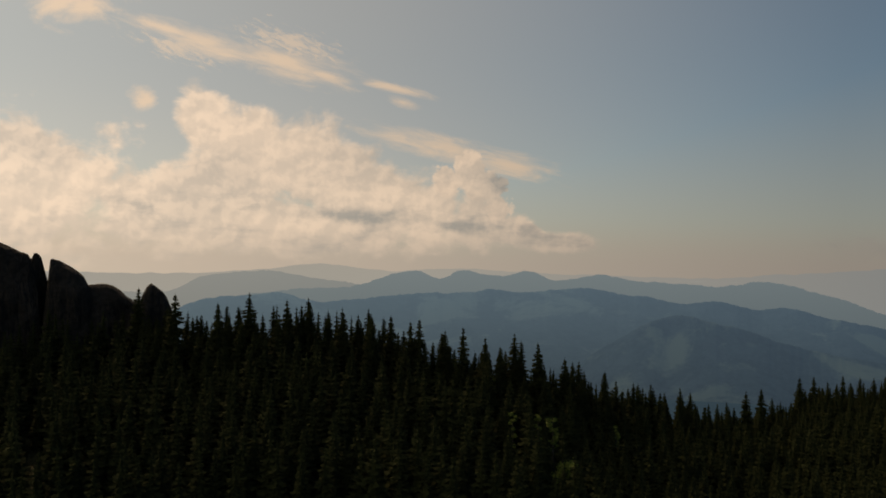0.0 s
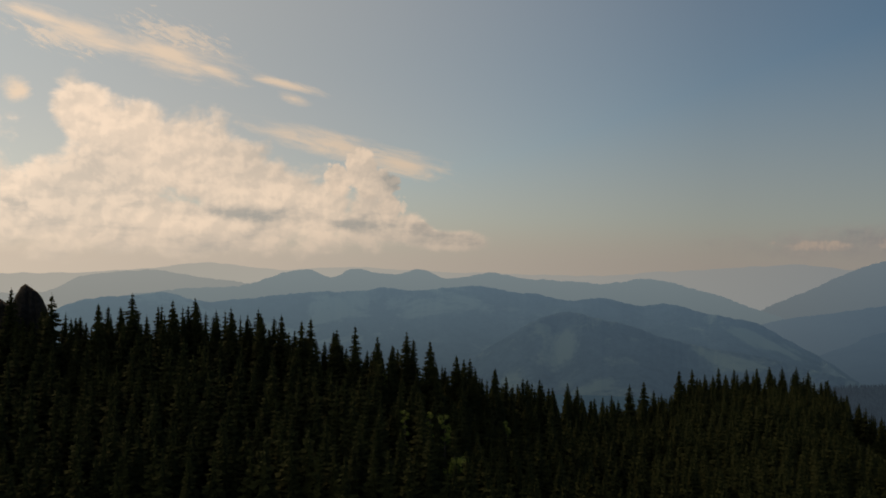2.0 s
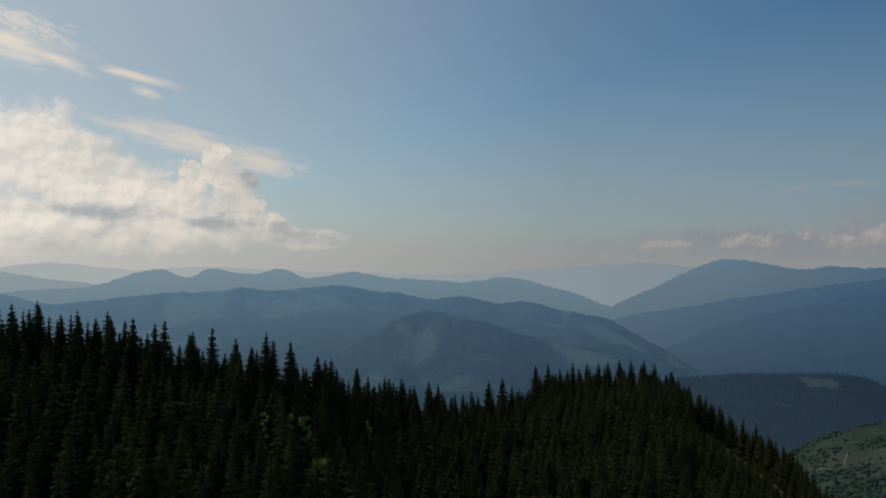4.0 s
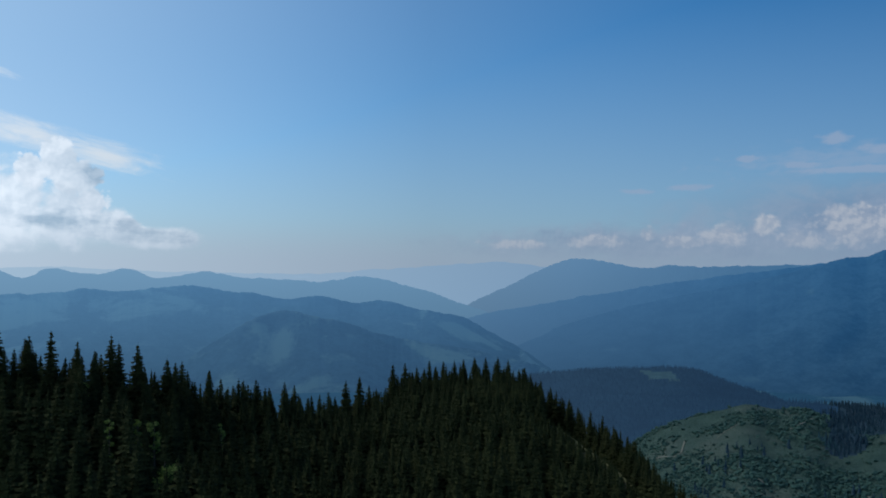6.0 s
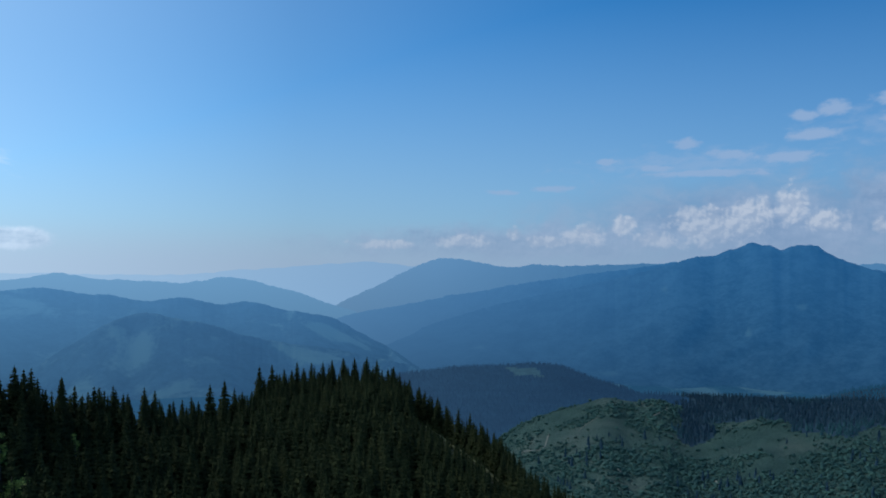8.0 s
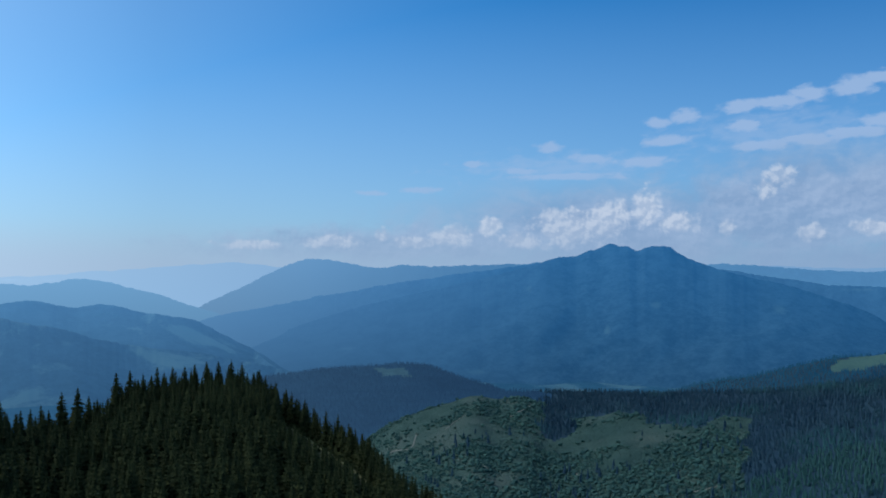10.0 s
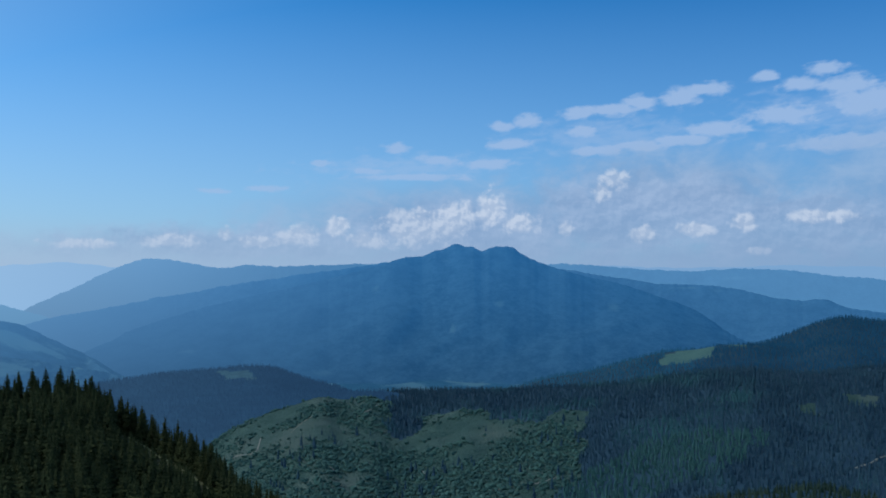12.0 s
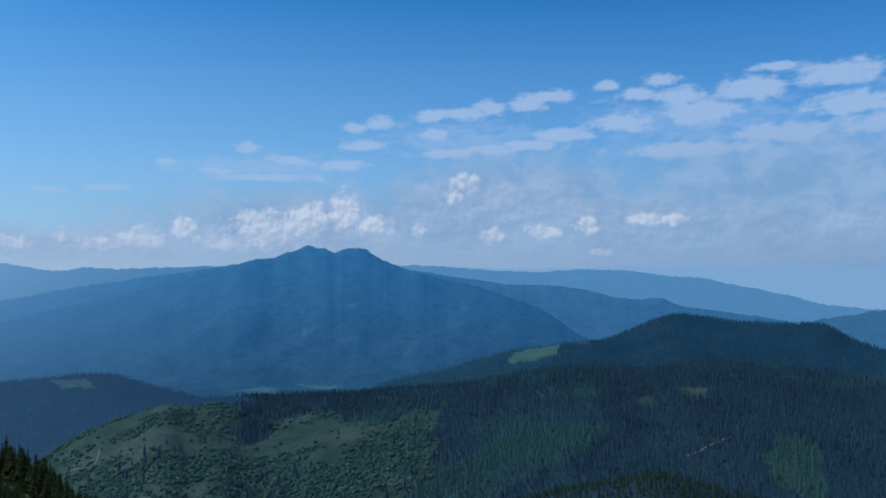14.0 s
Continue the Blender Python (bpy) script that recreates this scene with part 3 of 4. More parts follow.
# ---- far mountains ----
# Each ridge: distance, width, painted haze colour, haze share, label, crest line.
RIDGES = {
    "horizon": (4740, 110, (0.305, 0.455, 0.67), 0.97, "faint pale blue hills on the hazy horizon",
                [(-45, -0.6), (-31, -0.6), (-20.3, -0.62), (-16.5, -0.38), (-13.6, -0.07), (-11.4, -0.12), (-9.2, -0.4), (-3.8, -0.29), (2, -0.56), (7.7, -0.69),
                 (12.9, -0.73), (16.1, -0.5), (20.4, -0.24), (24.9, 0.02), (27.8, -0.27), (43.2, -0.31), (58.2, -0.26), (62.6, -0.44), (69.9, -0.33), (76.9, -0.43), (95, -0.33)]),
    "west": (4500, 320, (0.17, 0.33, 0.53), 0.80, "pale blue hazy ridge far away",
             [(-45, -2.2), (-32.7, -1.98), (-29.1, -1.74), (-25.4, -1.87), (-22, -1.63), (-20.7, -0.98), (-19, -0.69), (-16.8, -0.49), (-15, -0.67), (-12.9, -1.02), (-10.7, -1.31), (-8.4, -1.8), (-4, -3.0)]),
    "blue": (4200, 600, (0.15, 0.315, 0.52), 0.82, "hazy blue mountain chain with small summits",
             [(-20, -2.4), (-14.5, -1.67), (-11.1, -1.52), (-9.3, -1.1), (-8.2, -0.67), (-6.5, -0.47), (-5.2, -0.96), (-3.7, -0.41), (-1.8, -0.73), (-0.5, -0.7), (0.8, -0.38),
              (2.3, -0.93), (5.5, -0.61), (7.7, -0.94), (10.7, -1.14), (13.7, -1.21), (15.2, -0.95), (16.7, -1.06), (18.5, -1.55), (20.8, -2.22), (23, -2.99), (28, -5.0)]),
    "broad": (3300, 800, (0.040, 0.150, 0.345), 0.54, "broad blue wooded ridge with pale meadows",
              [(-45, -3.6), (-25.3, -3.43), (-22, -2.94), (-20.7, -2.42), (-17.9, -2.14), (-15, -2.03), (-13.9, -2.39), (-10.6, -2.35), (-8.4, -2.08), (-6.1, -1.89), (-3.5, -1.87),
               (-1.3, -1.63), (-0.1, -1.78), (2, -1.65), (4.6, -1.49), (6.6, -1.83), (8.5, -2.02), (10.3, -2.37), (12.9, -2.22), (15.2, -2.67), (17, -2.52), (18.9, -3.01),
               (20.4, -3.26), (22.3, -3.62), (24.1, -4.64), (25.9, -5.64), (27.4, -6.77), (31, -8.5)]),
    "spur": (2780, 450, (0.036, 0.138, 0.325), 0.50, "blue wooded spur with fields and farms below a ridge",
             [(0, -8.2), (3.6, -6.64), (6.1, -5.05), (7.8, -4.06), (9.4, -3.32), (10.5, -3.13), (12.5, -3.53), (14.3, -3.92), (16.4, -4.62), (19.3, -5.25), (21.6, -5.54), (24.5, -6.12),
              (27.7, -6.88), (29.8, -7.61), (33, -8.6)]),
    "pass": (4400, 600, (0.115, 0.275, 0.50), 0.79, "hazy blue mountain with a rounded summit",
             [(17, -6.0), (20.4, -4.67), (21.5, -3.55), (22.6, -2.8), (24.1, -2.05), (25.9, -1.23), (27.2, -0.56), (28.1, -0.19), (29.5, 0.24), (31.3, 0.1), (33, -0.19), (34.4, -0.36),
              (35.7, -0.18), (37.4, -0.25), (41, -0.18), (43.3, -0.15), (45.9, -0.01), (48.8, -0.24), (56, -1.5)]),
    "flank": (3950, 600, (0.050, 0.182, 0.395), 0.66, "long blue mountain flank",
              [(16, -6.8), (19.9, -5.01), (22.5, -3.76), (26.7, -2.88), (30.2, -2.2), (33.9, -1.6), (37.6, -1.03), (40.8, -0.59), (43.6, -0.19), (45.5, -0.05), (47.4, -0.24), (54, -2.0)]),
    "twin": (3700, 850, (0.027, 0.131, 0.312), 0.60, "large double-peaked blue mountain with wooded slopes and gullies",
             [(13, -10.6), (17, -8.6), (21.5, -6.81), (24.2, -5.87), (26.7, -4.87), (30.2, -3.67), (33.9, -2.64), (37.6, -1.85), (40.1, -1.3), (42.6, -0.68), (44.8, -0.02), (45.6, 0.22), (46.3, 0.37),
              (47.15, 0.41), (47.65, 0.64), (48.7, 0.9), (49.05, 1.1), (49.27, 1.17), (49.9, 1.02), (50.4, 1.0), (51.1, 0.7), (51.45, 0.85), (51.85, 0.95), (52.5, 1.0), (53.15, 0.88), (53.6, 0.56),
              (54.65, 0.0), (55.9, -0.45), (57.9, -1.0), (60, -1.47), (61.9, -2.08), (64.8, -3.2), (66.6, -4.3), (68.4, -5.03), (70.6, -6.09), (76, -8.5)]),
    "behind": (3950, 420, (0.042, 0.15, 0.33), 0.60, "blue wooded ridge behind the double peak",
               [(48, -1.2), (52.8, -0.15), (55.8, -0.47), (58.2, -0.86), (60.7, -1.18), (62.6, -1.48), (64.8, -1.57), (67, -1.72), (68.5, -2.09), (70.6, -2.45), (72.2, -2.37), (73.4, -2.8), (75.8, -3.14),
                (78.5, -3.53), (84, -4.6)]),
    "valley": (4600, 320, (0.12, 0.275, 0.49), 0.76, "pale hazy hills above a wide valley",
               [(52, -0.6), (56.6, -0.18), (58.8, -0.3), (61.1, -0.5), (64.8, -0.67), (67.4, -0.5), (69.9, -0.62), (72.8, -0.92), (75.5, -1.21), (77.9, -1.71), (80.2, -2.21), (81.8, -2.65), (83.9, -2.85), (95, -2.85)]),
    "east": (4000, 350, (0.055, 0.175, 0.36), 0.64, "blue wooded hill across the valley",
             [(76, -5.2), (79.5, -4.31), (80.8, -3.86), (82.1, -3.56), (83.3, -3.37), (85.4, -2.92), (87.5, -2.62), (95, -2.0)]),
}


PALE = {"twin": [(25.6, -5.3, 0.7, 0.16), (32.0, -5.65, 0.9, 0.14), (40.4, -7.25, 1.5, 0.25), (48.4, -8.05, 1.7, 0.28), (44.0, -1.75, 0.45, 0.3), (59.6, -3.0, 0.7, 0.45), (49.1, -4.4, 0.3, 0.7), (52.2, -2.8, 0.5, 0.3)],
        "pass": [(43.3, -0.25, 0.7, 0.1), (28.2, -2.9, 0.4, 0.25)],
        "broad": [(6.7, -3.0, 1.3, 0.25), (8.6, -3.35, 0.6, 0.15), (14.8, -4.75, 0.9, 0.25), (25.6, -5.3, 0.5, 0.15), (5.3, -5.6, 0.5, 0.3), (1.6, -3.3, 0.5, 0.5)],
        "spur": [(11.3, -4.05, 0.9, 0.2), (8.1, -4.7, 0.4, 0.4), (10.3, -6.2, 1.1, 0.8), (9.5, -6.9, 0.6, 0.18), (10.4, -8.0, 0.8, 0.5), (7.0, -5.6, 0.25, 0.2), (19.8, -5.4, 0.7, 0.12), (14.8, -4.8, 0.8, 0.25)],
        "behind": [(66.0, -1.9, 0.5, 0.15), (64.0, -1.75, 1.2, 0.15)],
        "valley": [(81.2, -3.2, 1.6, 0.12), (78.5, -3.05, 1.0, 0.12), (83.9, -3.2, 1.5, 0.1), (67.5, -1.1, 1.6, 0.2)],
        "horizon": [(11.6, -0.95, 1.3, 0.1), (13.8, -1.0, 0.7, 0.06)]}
# Haze glow of the ridges: sunward colour, azimuth span, strength by elevation.
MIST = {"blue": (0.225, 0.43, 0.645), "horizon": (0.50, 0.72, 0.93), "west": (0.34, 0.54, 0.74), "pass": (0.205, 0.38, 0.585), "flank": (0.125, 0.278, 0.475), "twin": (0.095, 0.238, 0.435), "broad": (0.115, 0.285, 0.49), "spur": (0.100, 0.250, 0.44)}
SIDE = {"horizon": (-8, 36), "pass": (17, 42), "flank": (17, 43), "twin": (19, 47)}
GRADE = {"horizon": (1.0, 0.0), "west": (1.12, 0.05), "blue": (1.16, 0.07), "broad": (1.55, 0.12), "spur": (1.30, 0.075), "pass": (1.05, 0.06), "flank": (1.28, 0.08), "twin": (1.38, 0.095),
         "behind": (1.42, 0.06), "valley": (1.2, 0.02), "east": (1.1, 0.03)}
EASTERN = ("pass", "flank", "twin")


def mountain(key, rc, width, air, glow, label, line):
    a = np.arange(line[0][0], line[-1][0] + 0.01, 0.1 if rc < 4700 else 0.25)
    v = np.concatenate([np.linspace(-1, 0, 56), np.linspace(0.04, 0.4, 6)])
    V, A = np.meshgrid(v, a, indexing="ij")
    seed = 100 + int(rc)
    bend = 1 + 0.02 * fbm(A / 4.0, 0 * A + rc, 3, seed)
    down = np.abs(V)
    el = curve(line, A) + (0.03 if key == "twin" else 0.10) * fbm(A * 1.1, 0 * A, 6, seed + 5, 0.62) + 0.06 * fbm(A * 4.5, 0 * A + 3, 3, seed + 6, 0.7) * (rc < 4700)
    crest = rc * bend if key in EASTERN else np.minimum(rc * bend, 330 / np.maximum(-rise(el), 0.02))
    # the small teeth of the crest fade out down the slope
    calm = sum(curve(line, np.clip(A + k, a[0], a[-1])) for k in (-2.4, -1.6, -0.8, 0.0, 0.8, 1.6, 2.4)) / 7
    fade = np.clip(down / 0.10, 0, 1)
    zc = crest * rise(el * (1 - fade) + np.minimum(calm, el) * fade)
    R = np.minimum(crest + V * width, 4960)
    floor = np.interp(R, [0, 500, 2600, 4950], [-310, -310, -425, -250]) - 12
    along, slope = np.radians(A) * rc, down * width
    swing = 90 * fbm(along / 500, slope / 420, 3, seed + 2) + (0.75 if key == "twin" else -0.3) * slope
    ribs = 1 - 2 * np.sqrt(fbm((along + swing) / 430, slope / 1100, 4, seed + 9, 0.42) ** 2 + 0.02)
    body = np.clip(down * 1.4, 0, 1) * np.clip((1 - down) * 3, 0, 1)
    drop = np.where(V < 0, down ** 0.85, down * 0.9)
    z = zc + (floor - zc) * drop + body * np.maximum(zc - floor, 20) * (0.12 if key == "twin" else 0.22) * (ribs - 0.5)
    z = np.where((A < a[2]) | (A > a[-3]), floor - 5, z)
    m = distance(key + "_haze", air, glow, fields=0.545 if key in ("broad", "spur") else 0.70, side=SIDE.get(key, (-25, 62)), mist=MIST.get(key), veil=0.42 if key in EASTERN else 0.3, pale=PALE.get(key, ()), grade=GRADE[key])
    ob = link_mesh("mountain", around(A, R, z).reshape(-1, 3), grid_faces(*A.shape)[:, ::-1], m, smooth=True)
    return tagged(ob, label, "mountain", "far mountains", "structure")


for key, values in RIDGES.items():
    mountain(key, *values)


# ---- trees ----
def spruce_arrays(rng, height, radius, whorls, arms, twigs=False):
    """Crown of a spruce: whorls of flat drooping boughs, longest at the foot, round a thin core. Returns vertices and triangles."""
    verts, tris = [], []
    for i in range(whorls):
        u = min(max((i + rng.uniform(-0.3, 0.3)) / whorls, 0.0), 0.97)
        z = height * (0.05 + 0.95 * u)
        reach = radius * (1 - u) ** 0.86 * rng.uniform(0.82, 1.16) + 0.12
        n = max(5, int(round(arms * (1 - 0.35 * u))))
        turn = rng.uniform(0, 6.28)
        for k in range(n):
            t = turn + 6.283 * k / n + rng.uniform(-0.3, 0.3)
            long = reach * rng.uniform(0.68, 1.2)
            droop = long * rng.uniform(0.12, 0.42) * (1 - 0.9 * u)
            wide = 0.30 * long + 0.10
            c, s = math.cos(t), math.sin(t)
            base = len(verts)
            sag = droop * 0.75 + 0.16 + 0.10 * long
            lift = rng.uniform(-0.15, 0.15)
            # an outspread bough with its sides hanging and its tip a little raised
            verts += [(0, 0, z + 0.25 + lift), (c * long, s * long, z - droop + 0.05 * long + lift),
                      (c * long * 0.66 - s * wide, s * long * 0.66 + c * wide, z - sag + lift),
                      (c * long * 0.66 + s * wide, s * long * 0.66 - c * wide, z - sag + lift),
                      (c * long * 0.7, s * long * 0.7, z - droop * 0.7 + 0.06 + lift)]
            tris += [(base, base + 2, base + 4), (base + 4, base + 2, base + 1), (base, base + 4, base + 3), (base + 4, base + 1, base + 3)]
            if twigs:
                for f in (0.5, 0.85):
                    b2 = len(verts)
                    side = rng.choice((-1, 1)) * rng.uniform(0.05, 0.30) * long
                    px, py, pz = c * long * f - s * side, s * long * f + c * side, z - droop * f + lift
                    hang = (0.2 + 0.45 * rng.random()) * min(1.0, 0.35 + 0.3 * long)
                    verts += [(px - s * 0.2, py + c * 0.2, pz), (px + s * 0.2, py - c * 0.2, pz), (px * 1.08, py * 1.08, pz - hang)]
                    tris += [(b2, b2 + 1, b2 + 2)]
    base = len(verts)
    verts += [(0.10, 0, height * 0.95), (-0.06, 0.09, height * 0.95), (-0.06, -0.09, height * 0.95), (0, 0, height * 1.02)]
    tris += [(base, base + 1, base + 3), (base + 1, base + 2, base + 3), (base + 2, base, base + 3)]
    sides = 6
    for low, high, part in ((0.04, 0.6, 0.62), (0.3, 0.85, 0.40), (0.6, 1.0, 0.17)):
        base = len(verts)
        for k in range(sides):
            t = 6.283 * k / sides + low
            q = radius * part * rng.uniform(0.8, 1.1)
            verts.append((q * math.cos(t), q * math.sin(t), height * low))
        verts.append((0, 0, height * high))
        tris += [(base + k, base + (k + 1) % sides, base + sides) for k in range(sides)]
    return np.array(verts), np.array(tris)


def small_spruce(rng, tiers=3, sides=5):
    """A far spruce of unit height: stacked ragged cones."""
    verts, tris = [], []
    for i in range(tiers):
        z0, z1 = 0.08 + 0.27 * i, (0.55 + 0.23 * i if i < tiers - 1 else 1.0)
        rad = 0.195 * (1 - 0.25 * i)
        base, turn = len(verts), rng.uniform(0, 6)
        for k in range(sides):
            t = turn + 6.283 * k / sides
            q = rad * rng.uniform(0.7, 1.25)
            verts.append((q * math.cos(t), q * math.sin(t), z0 + rng.uniform(-0.05, 0.05)))
        verts.append((rng.uniform(-0.01, 0.01), 0, z1))
        tris += [(base + k, base + (k + 1) % sides, base + sides) for k in range(sides)]
    return np.array(verts), np.array(tris)


def scatter(kinds, x, y, z, size, turn, pick):
    """All the copies of the kinds joined into arrays."""
    V, F, n = [], [], 0
    for k, (v, f) in enumerate(kinds):
        s = np.where(pick == k)[0]
        if not len(s):
            continue
        c, w = np.cos(turn[s])[:, None], np.sin(turn[s])[:, None]
        h = size[s][:, None]
        p = np.stack([(v[:, 0] * c - v[:, 1] * w) * h + x[s][:, None], (v[:, 0] * w + v[:, 1] * c) * h + y[s][:, None], v[:, 2] * h + z[s][:, None]], -1)
        V.append(p.reshape(-1, 3))
        F.append((f[None] + (np.arange(len(s)) * len(v))[:, None, None] + n).reshape(-1, 3))
        n += len(s) * len(v)
    return np.concatenate(V), np.concatenate(F)


def plots(rng, a0, a1, r0, r1, step):
    """Jittered places over a sector of the land: azimuth, distance, x, y."""
    reach = r1 + step
    g = np.arange(-reach, reach, step)
    X, Y = np.meshgrid(g, g)
    X, Y = X.ravel(), Y.ravel()
    A, R = np.degrees(np.arctan2(X, Y)), np.hypot(X, Y)
    keep = (A > a0) & (A < a1) & (R > r0) & (R < r1)
    X, Y = X[keep], Y[keep]
    X, Y = X + rng.uniform(-0.45, 0.45, len(X)) * step, Y + rng.uniform(-0.45, 0.45, len(Y)) * step
    return np.degrees(np.arctan2(X, Y)), np.hypot(X, Y), X, Y


TRACK_LINE = [(28.0, 376), (28.7, 369), (29.8, 357), (30.8, 343), (32.0, 330), (32.9, 320), (33.5, 312)]
# Broad-leaved trees: azimuth, distance and size.
LEAFY = [(2.45, 206, 1.2), (3.09, 189, 1.7), (6.54, 237, 0.8), (-1.59, 214, 0.8), (-0.18, 194, 0.7), (1.48, 202, 0.6)]
# Tips of the tallest spruces on the skyline, azimuth and elevation.
TALL = [(-24.3, -1.62), (-22.1, -1.98), (-19.45, -2.75), (-18.2, -2.8), (-17.5, -1.92), (-15.1, -2.4), (-13.6, -2.6), (-11.5, -2.9), (-9.6, -3.5), (-8.3, -3.4), (-7.0, -3.8),
        (-6.4, -3.6), (-4.7, -4.35), (-3.5, -4.15), (-2.0, -5.1), (-0.1, -4.5), (1.45, -5.1), (3.2, -6.05), (3.7, -6.3), (5.75, -6.9), (7.6, -7.5), (8.7, -7.55), (10.5, -8.15),
        (14.5, -7.7), (15.4, -7.5), (17.6, -6.7), (18.4, -6.6), (20.0, -6.45), (23.0, -6.25)]


def spruce_thing(rng, height):
    """One spruce with its trunk and crown."""
    ob = new("spruce")
    v, f = spruce_arrays(rng, height, height * rng.uniform(0.21, 0.27), 28, 9, True)
    link_mesh("crown", v, f, NEEDLES, ob)
    n = 7
    t = np.arange(n) * 6.283 / n
    rings = [(0.28, -1.0), (0.2, height * 0.3), (0.04, height * 0.98)]
    tv = np.concatenate([np.stack([q * np.cos(t), q * np.sin(t), 0 * t + z], -1) for q, z in rings])
    link_mesh("trunk", tv, grid_faces(3, n, True), BARK, ob)
    return tagged(ob, "tall dark green spruce on the forest crest", "tree", "skyline spruces")


def near_forest():
    rng = random.Random(5)
    nrg = np.random.RandomState(5)
    kinds = []
    for _ in range(10):
        v, f = spruce_arrays(rng, 17.0, rng.uniform(3.5, 4.3), 17, 7)
        kinds.append((v / 17.0, f))
    a, r, x, y = plots(nrg, -36, 46, 165, 440, 4.8)
    rc = curve(SPUR_R, a)
    line = np.interp(a, [q[0] for q in TRACK_LINE], [q[1] for q in TRACK_LINE])
    on_track = (a > 27.2) & (a < 34.5) & (np.abs(r - line) < 4)
    keep = (r < rc + 26) & ~on_track & (nrg.rand(len(a)) > 0.06)
    a, r, x, y, rc = a[keep], r[keep], x[keep], y[keep], rc[keep]
    z = land(a, r) - 0.3
    size = nrg.uniform(13.0, 17.5, len(a)) * (0.85 + 0.3 * value_noise(x / 18, y / 18, 7))
    size = np.where((a > 27.5) & (a < 34) & (r < line[keep]), np.minimum(size, 1.4 + 0.24 * (line[keep] - r)), size)
    for a0, r0, wide in LEAFY:
        ahead = (np.abs(a - a0) * 0.01745 * r0 < wide + 1.0) & (r < r0 + 3)
        size = np.where(ahead, np.minimum(size, 11.0 + 0.22 * np.maximum(r0 - r, 0)), size)
    turn = nrg.uniform(0, 6.28, len(a))
    size = np.where(np.abs(r - rc) < 14, size * 0.96, size)
    edge = (np.abs(r - rc) < 14) & (a > -25) & (a < 34) & ~((a > 27.3) & (a < 33.9) & (r < line[keep] + 4))
    chosen = np.where(edge)[0]
    chosen = chosen[np.argsort(nrg.rand(len(chosen)))][:262]
    rest = np.ones(len(a), bool)
    rest[chosen] = False
    first = [spruce_thing(rng, h) for h in (15, 16, 17, 17.5, 18, 19, 20, 21)]
    for k, i in enumerate(chosen):
        m = pose(x[i], y[i], z[i], nrg.uniform(-1.5, 1.5), nrg.uniform(-1.5, 1.5), math.degrees(turn[i]))
        m = m @ Matrix.Scale(nrg.uniform(0.74, 0.96), 4)
        if k < len(first):
            first[k].matrix_basis = m
        else:
            t = copy_thing(first[k % len(first)], Matrix())
            t.matrix_basis = m
    # the thicker edge of the wood along the fall of the ridge
    a2, r2, x2, y2 = plots(nrg, 26.5, 42, 240, 410, 3.4)
    rc2 = curve(SPUR_R, a2)
    track = np.interp(a2, [q[0] for q in TRACK_LINE], [q[1] for q in TRACK_LINE])
    row = (r2 > np.where(a2 < 33.4, track + 4, rc2 - 10)) & (r2 < rc2 + 14)
    a2, r2, x2, y2 = a2[row], r2[row], x2[row], y2[row]
    x, y, z = np.append(x[rest], x2), np.append(y[rest], y2), np.append(z[rest], land(a2, r2) - 0.3)
    size, turn = np.append(size[rest], nrg.uniform(12.5, 16.5, len(a2))), np.append(turn[rest], nrg.uniform(0, 6.28, len(a2)))
    v, f = scatter(kinds, x, y, z, size, turn, nrg.randint(0, 10, len(x)))
    tagged(link_mesh("spruce_forest", v, f, NEEDLES), "dense dark spruce forest covering the near slope", "forest", kind="stuff")
    for k, (a, el) in enumerate(TALL):
        r = float(curve(SPUR_R, np.array([a]))[0]) + (-6.0 if k % 3 else 2.0)
        z = float(land(np.array([a]), np.array([r]))[0]) - 0.3
        kind = k % len(first)
        t = copy_thing(first[kind], Matrix())
        scale = (r * rise(el) - z) / (15, 16, 17, 17.5, 18, 19, 20, 21)[kind]
        t.matrix_basis = pose(r * math.sin(radians(a)), r * math.cos(radians(a)), z, 0, 0, k * 77.0) @ Matrix.Scale(scale, 4)


near_forest()


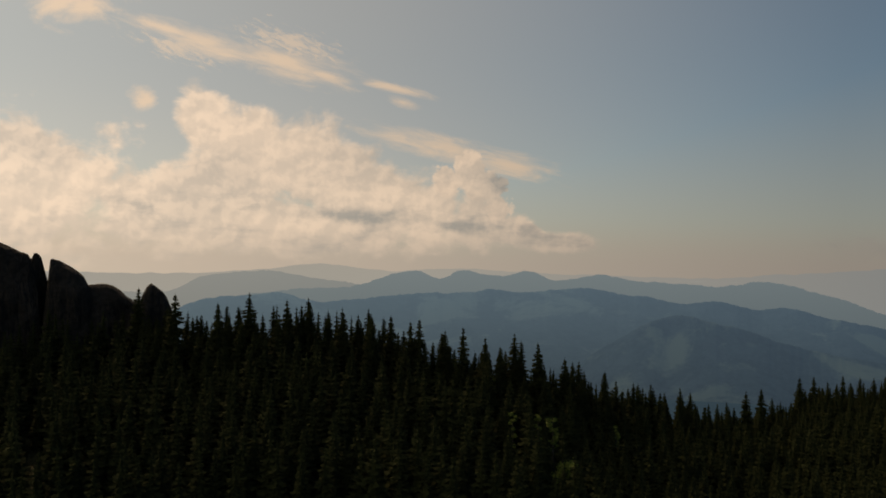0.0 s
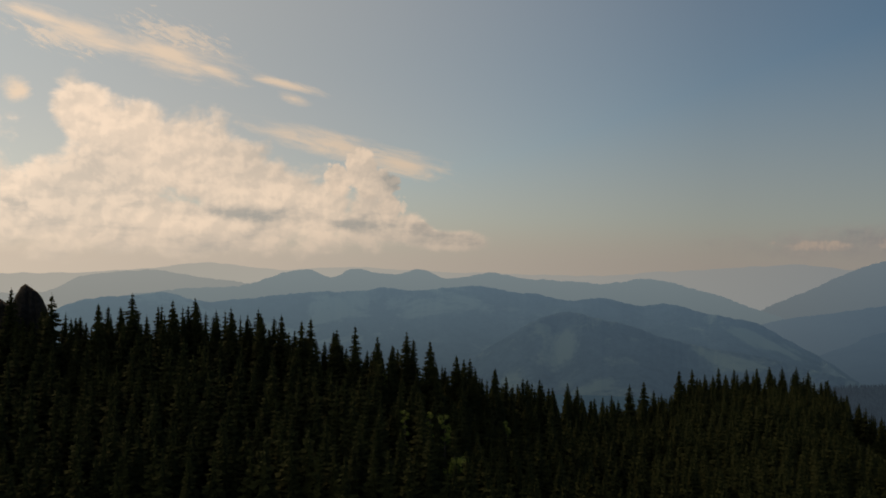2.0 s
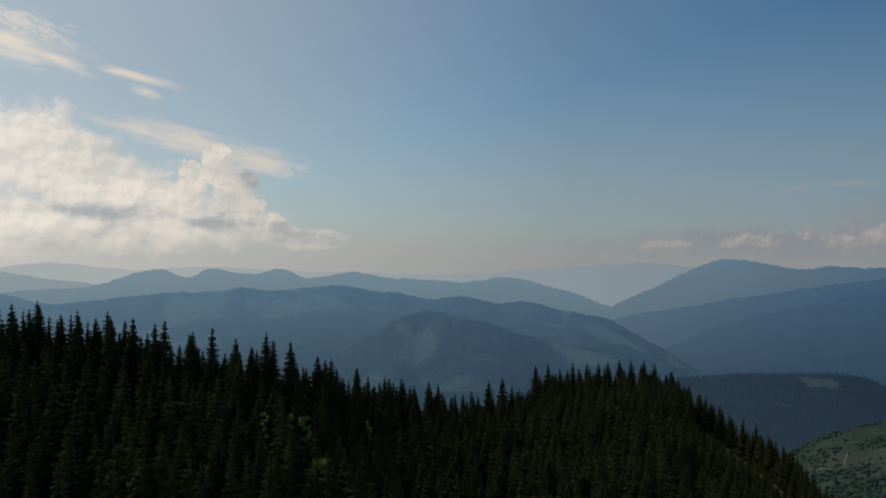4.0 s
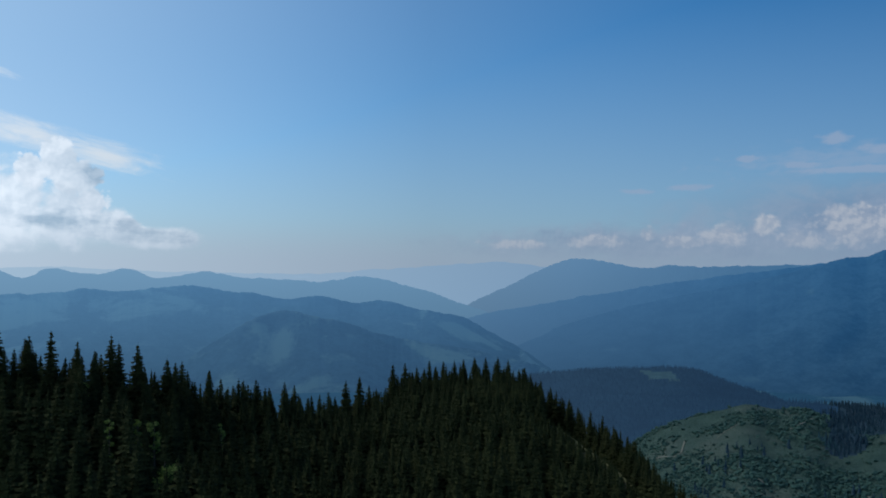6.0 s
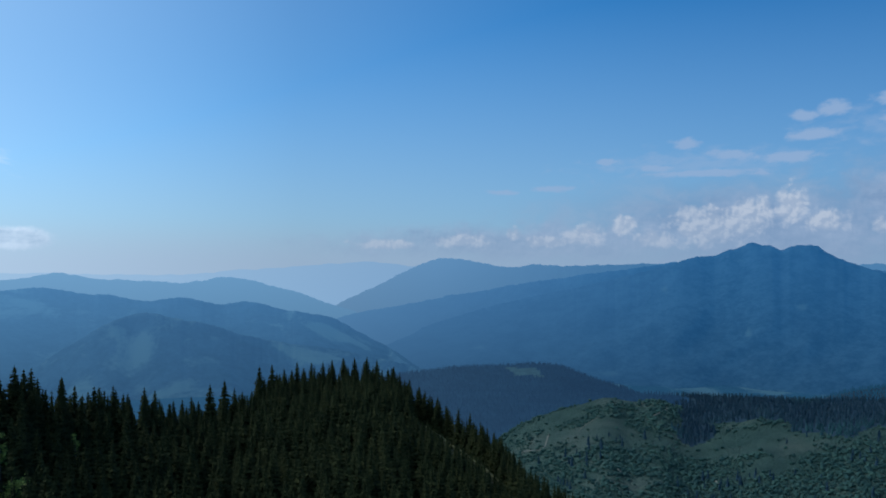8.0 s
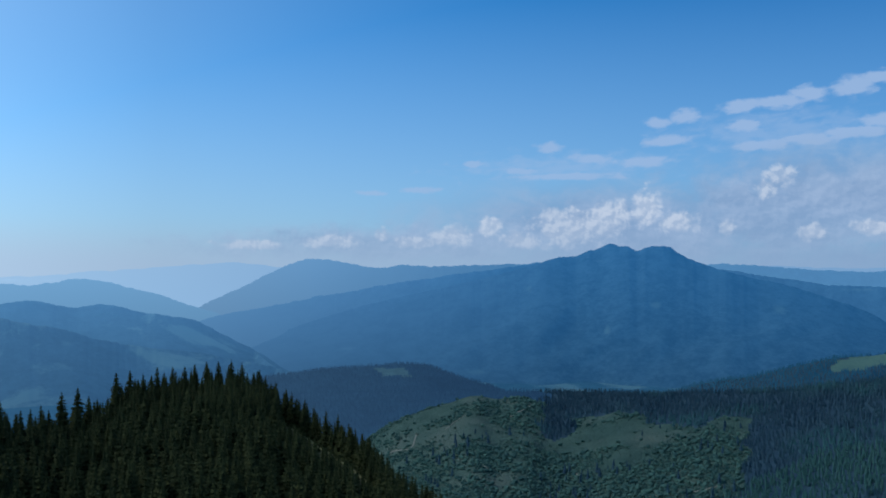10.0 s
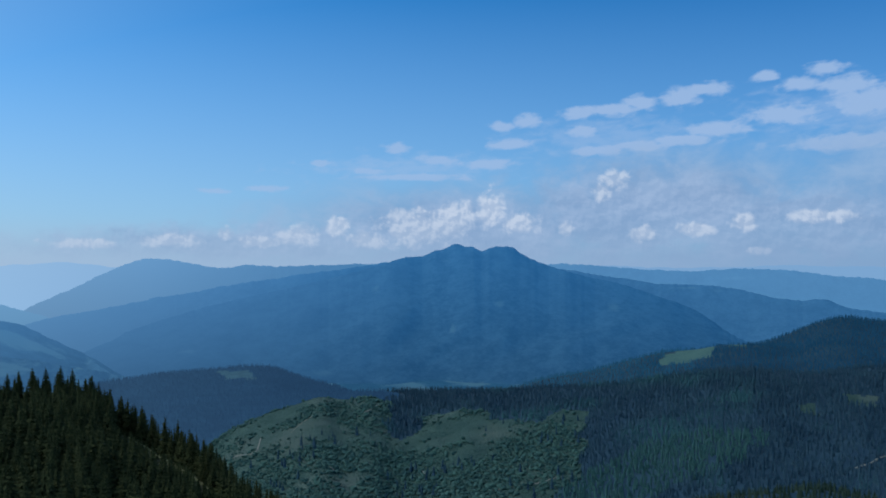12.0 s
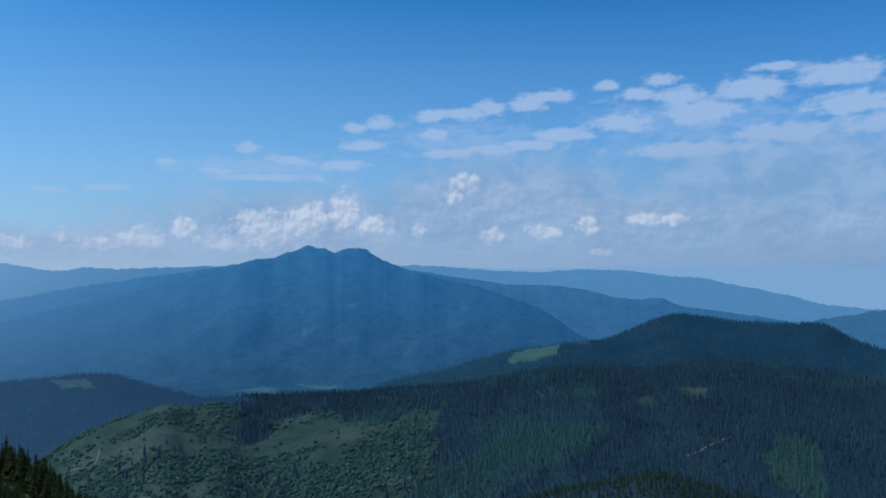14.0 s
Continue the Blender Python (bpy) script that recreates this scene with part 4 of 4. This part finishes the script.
def far_forest():
    rng, nrg = random.Random(8), np.random.RandomState(8)
    kinds = [small_spruce(rng) for _ in range(8)]
    # the last three stands carry haze painted as glow on the trees
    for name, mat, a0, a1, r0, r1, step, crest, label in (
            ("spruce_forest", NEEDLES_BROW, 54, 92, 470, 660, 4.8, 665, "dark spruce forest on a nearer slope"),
            ("spruce_forest", NEEDLES_HAZED, 27, 92, 660, 1480, 5.3, 1480, "dense blue-green spruce forest round the clear-cut"),
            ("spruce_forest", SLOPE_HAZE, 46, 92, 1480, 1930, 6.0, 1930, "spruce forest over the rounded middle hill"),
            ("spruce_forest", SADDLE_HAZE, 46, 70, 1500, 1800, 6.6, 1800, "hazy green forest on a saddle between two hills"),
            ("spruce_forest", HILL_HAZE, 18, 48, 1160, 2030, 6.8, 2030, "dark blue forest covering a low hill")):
        a, r, x, y = plots(nrg, a0, a1, r0, r1, step)
        bare = within(a, r, HILLSIDE, 14) | within(a, r, PATCH, 14) | within(a, r, WEDGE, 12)
        for g in GLADES + PASTURES + [DARK_FIELD]:
            bare |= within(a, r, g, 6)
        if mat in (SADDLE_HAZE, SLOPE_HAZE):
            west = (a + 1.2 * fbm(x / 60, y / 60, 3, 53) < 64.5) & (r < 1800) & (r > 1500)
            bare |= west if mat == SLOPE_HAZE else ~west
        if mat != HILL_HAZE:
            bare |= (a < 44.6 + 1.6 * fbm(x / 25, y / 25, 2, 47)) & (r > 1095) & (r < 1540)
        else:
            bare |= (a > 45) & (r < 1500)
        keep = ~bare & (nrg.rand(len(a)) > 0.05)
        a, r, x, y = a[keep], r[keep], x[keep], y[keep]
        z = land(a, r)
        # only slopes that face the viewer or stand on a crest
        seen = z / r > land(a, r * 0.96) / (r * 0.96) - 0.012
        a, r, x, y, z = a[seen], r[seen], x[seen], y[seen], z[seen]
        size = nrg.uniform(8.0, 13.0, len(a)) * (0.8 + 0.4 * value_noise(x / 60, y / 60, 7)) * np.clip(r / 1100, 0.6, 1.1) * np.interp(r, [700, 1000, 1450], [1.0, 0.8, 0.62]) * np.where((mat == HILL_HAZE) & (r < 1600), 0.85, 1.0)
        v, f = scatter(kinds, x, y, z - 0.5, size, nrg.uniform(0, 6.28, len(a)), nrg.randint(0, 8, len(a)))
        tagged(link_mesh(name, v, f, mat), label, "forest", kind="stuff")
    # single conifers and young growth on the clear-cut
    a, r, x, y = plots(nrg, 29, 60, 600, 1100, 9.0)
    n = fbm(x / 70, y / 70, 4, 91)
    keep = within(a, r, HILLSIDE, 14) & (nrg.rand(len(a)) < np.clip(0.05 + 0.9 * n + (a - 46) * 0.02, 0.0, 0.5) * (r < 960))
    a, r, x, y = a[keep], r[keep], x[keep], y[keep]
    v, f = scatter(kinds, x, y, land(a, r) - 0.3, nrg.uniform(6, 12, len(a)), nrg.uniform(0, 6.28, len(a)), nrg.randint(0, 8, len(a)))
    tagged(link_mesh("young_conifers", v, f, NEEDLES_HAZED), "scattered young conifers on the clear-cut slope", "trees", kind="stuff")
    a, r, x, y = plots(nrg, 56, 84, 680, 890, 4.0)
    keep = (within(a, r, WEDGE, 12) | (within(a, r, PATCH, 14) & (nrg.rand(len(a)) < 0.75))) & (nrg.rand(len(a)) < 0.85)
    a, r, x, y = a[keep], r[keep], x[keep], y[keep]
    v, f = scatter(kinds, x, y, land(a, r) - 0.3, nrg.uniform(4, 8.5, len(a)), nrg.uniform(0, 6.28, len(a)), nrg.randint(0, 8, len(a)))
    tagged(link_mesh("young_spruces", v, f, YOUNG), "strip of young bright green spruces", "trees", kind="stuff")
    a, r, x, y = plots(nrg, 29, 60, 600, 1115, 3.0)
    n = fbm(x / 40, y / 40, 4, 77)
    want = np.where(r > 960 - (a - 36) * 4, 0.22 + 1.5 * n, 0.9 + 1.8 * n)
    keep = within(a, r, HILLSIDE, 14) & (nrg.rand(len(a)) < np.clip(want, 0.03, 0.95))
    a, r, x, y = a[keep], r[keep], x[keep], y[keep]
    blobs = []
    for _ in range(6):
        bm = bmesh.new()
        bmesh.ops.create_icosphere(bm, subdivisions=1, radius=0.5)
        v = np.array([q.co for q in bm.verts]) * np.array((1, 1, 0.8)) * np.array([[rng.uniform(0.65, 1.3)] for q in bm.verts])
        blobs.append((v + (0, 0, 0.25), np.array([[q.index for q in f.verts] for f in bm.faces])))
        bm.free()
    size = 1.4 + 4.2 * nrg.rand(len(a)) ** 2.2
    v, f = scatter(blobs, x, y, land(a, r), size, nrg.uniform(0, 6.28, len(a)), nrg.randint(0, 6, len(a)))
    tagged(link_mesh("shrubs", v, f, SHRUB), "green shrubs and young trees on the clear-cut", "shrubs", kind="stuff")


far_forest()


# ---- rocks on the left crest ----
def crag(line, r, deep, label, seed):
    """A weathered crag: a wall of rock under a broken crest line, of azimuth and elevation, with a rounded back and front."""
    a0, a1 = line[0][0], line[-1][0]
    a = np.linspace(a0, a1, 90)
    v = np.linspace(-1, 1, 61)
    V, A = np.meshgrid(v, a, indexing="ij")
    top = r * rise(np.interp(A, [p[0] for p in line], [p[1] for p in line]))
    s = np.radians(A) * r
    foot = r * rise(-6.0) - 14
    steep = 1 - np.abs(V) ** 3.2
    z = foot + (top - foot) * steep
    rough = fbm(s / 6 + seed, z / 5, 5, int(seed) + 60, 0.6)
    crack = 1 - np.abs(fbm(s / 3.5 + seed, z / 14, 3, int(seed) + 70)) * 2
    R = r + V * deep * (1 + 0.25 * rough) + 1.2 * crack * np.abs(V)
    z = z + 0.5 * fbm(s / 2.2, V * 6, 4, int(seed) + 80) * steep
    ob = link_mesh("crag", around(A, R, z).reshape(-1, 3), grid_faces(*A.shape)[:, ::-1], ROCK)
    return tagged(ob, label, "rock", "crags")


crag([(-37, -4.0), (-35.5, 0.2), (-34, 1.5), (-32.7, 1.3), (-31.6, 0.85), (-31.0, 0.54), (-30.6, 0.36), (-30.4, 0.02), (-30.0, -0.8), (-29.7, -3.5)], 262, 14, "tall dark limestone crag above the forest", 1.0)
crag([(-30.6, -3.0), (-30.42, 0.1), (-30.25, 0.46), (-30.05, 0.42), (-29.85, 0.12), (-29.7, -0.5), (-29.5, -1.25), (-29.3, -3.5)], 260, 5, "slim dark rock pinnacle on the crest", 2.0)
crag([(-29.75, -3.5), (-29.5, -1.3), (-29.38, 0.0), (-29.25, 0.12), (-28.9, -0.02), (-28.4, -0.25), (-27.9, -0.6), (-27.5, -0.95), (-27.2, -1.5), (-26.8, -3.5)], 258, 11, "slanting dark rock tooth on the crest", 3.0)
crag([(-27.8, -3.5), (-27.3, -1.5), (-26.8, -1.42), (-26.2, -1.4), (-25.8, -1.5), (-25.4, -1.75), (-25.0, -2.15), (-24.6, -2.45), (-24.0, -2.7), (-23.6, -4.0)], 260, 12, "rounded dark rock hump on the crest", 4.0)
crag([(-24.45, -4.0), (-24.25, -2.6), (-24.05, -2.0), (-23.8, -1.55), (-23.55, -1.4), (-23.2, -1.62), (-22.9, -1.85), (-22.6, -2.3), (-22.35, -2.9), (-22.1, -4.2)], 252, 8, "pointed dark rock among the spruces", 5.0)


# ---- broad-leaved trees, tracks and meadows ----
def leafy_tree(a, r, size, seed):
    rng = random.Random(seed)
    x, y = r * math.sin(radians(a)), r * math.cos(radians(a))
    z = float(land(np.array([a]), np.array([float(r)]))[0])
    ob = new("broadleaf_tree")
    ob.location = (x, y, z)
    verts, tris = [], []
    clumps = [(Vector((rng.uniform(-1, 1) * size, rng.uniform(-1, 1) * size, 8.0 + rng.uniform(-4.6, 2.9))), rng.uniform(0.5, 1.0) * size * 0.55) for _ in range(14)]
    for _ in range(800):
        middle, reach = rng.choice(clumps)
        p = Vector((rng.gauss(0, 1), rng.gauss(0, 1), rng.gauss(0, 0.7)))
        c = middle + p * reach * 0.62
        u = Vector((rng.gauss(0, 1), rng.gauss(0, 1), rng.gauss(0, 1))).normalized()
        w = u.orthogonal().normalized()
        k = len(verts)
        verts += [c + u * 0.24, c - u * 0.15 + w * 0.19, c - u * 0.15 - w * 0.19]
        tris.append((k, k + 1, k + 2))
    link_mesh("crown", verts, tris, LEAVES, ob)
    t = np.arange(7) * 6.283 / 7
    tv = np.concatenate([np.stack([q * np.cos(t), q * np.sin(t), 0 * t + h], -1) for q, h in ((0.28, -0.5), (0.18, 6.0), (0.04, 10.4))])
    link_mesh("trunk", tv, grid_faces(3, 7, True), BARK, ob)
    tagged(ob, "bright green broad-leaved tree among dark spruces", "tree", "broad-leaved trees")


for k, place in enumerate(LEAFY):
    leafy_tree(*place, k + 1)


def ribbon(name, points, width, mat, label, lift=0.35):
    a = np.linspace(points[0][0], points[-1][0], 60)
    r = np.interp(a, [p[0] for p in points], [p[1] for p in points]) if points[0][0] < points[-1][0] else None
    x, y = r * np.sin(np.radians(a)), r * np.cos(np.radians(a))
    x, y = x + 2 * fbm(a * 1.5, 0 * a, 3, 50), y + 2 * fbm(a * 1.5, 0 * a + 9, 3, 51)
    d = np.stack([np.gradient(x), np.gradient(y)], -1)
    d /= np.linalg.norm(d, axis=1)[:, None]
    rows = []
    for s in (-1, -0.4, 0.4, 1):
        px, py = x - d[:, 1] * s * width / 2, y + d[:, 0] * s * width / 2
        z = land(np.degrees(np.arctan2(px, py)), np.hypot(px, py)) + lift - (0.25 if abs(s) == 1 else 0)
        rows.append(np.stack([px, py, z], -1))
    ob = link_mesh(name, np.concatenate(rows), grid_faces(4, len(a)), mat, smooth=True)
    return tagged(ob, label, "track", kind="structure")


ribbon("forest_track", TRACK_LINE, 2.2, VERGE, "grassy track cut through the dark spruce forest")
for line, wide in (([(34.6, 989), (35.2, 978), (35.8, 966), (36.1, 964), (36.3, 970), (36.55, 1010)], 3.0), ([(42.7, 1017), (43.6, 1040), (44.45, 1082)], 3.5),
                   ([(38.4, 985), (39.0, 1005), (40.0, 1020)], 2.2), ([(40.6, 853), (40.9, 846), (41.25, 835)], 3.0), ([(46.8, 860), (47.0, 852), (47.35, 838)], 3.0),
                   ([(51.2, 774), (53.7, 777), (55.2, 782), (56.1, 790)], 3.5), ([(73.8, 780), (74.5, 792), (75.1, 805), (75.9, 826), (76.7, 850)], 4.0)):
    ribbon("dirt_track", line, wide * 0.55, TRACK, "pale dirt track over the clear-cut slope", 0.8)
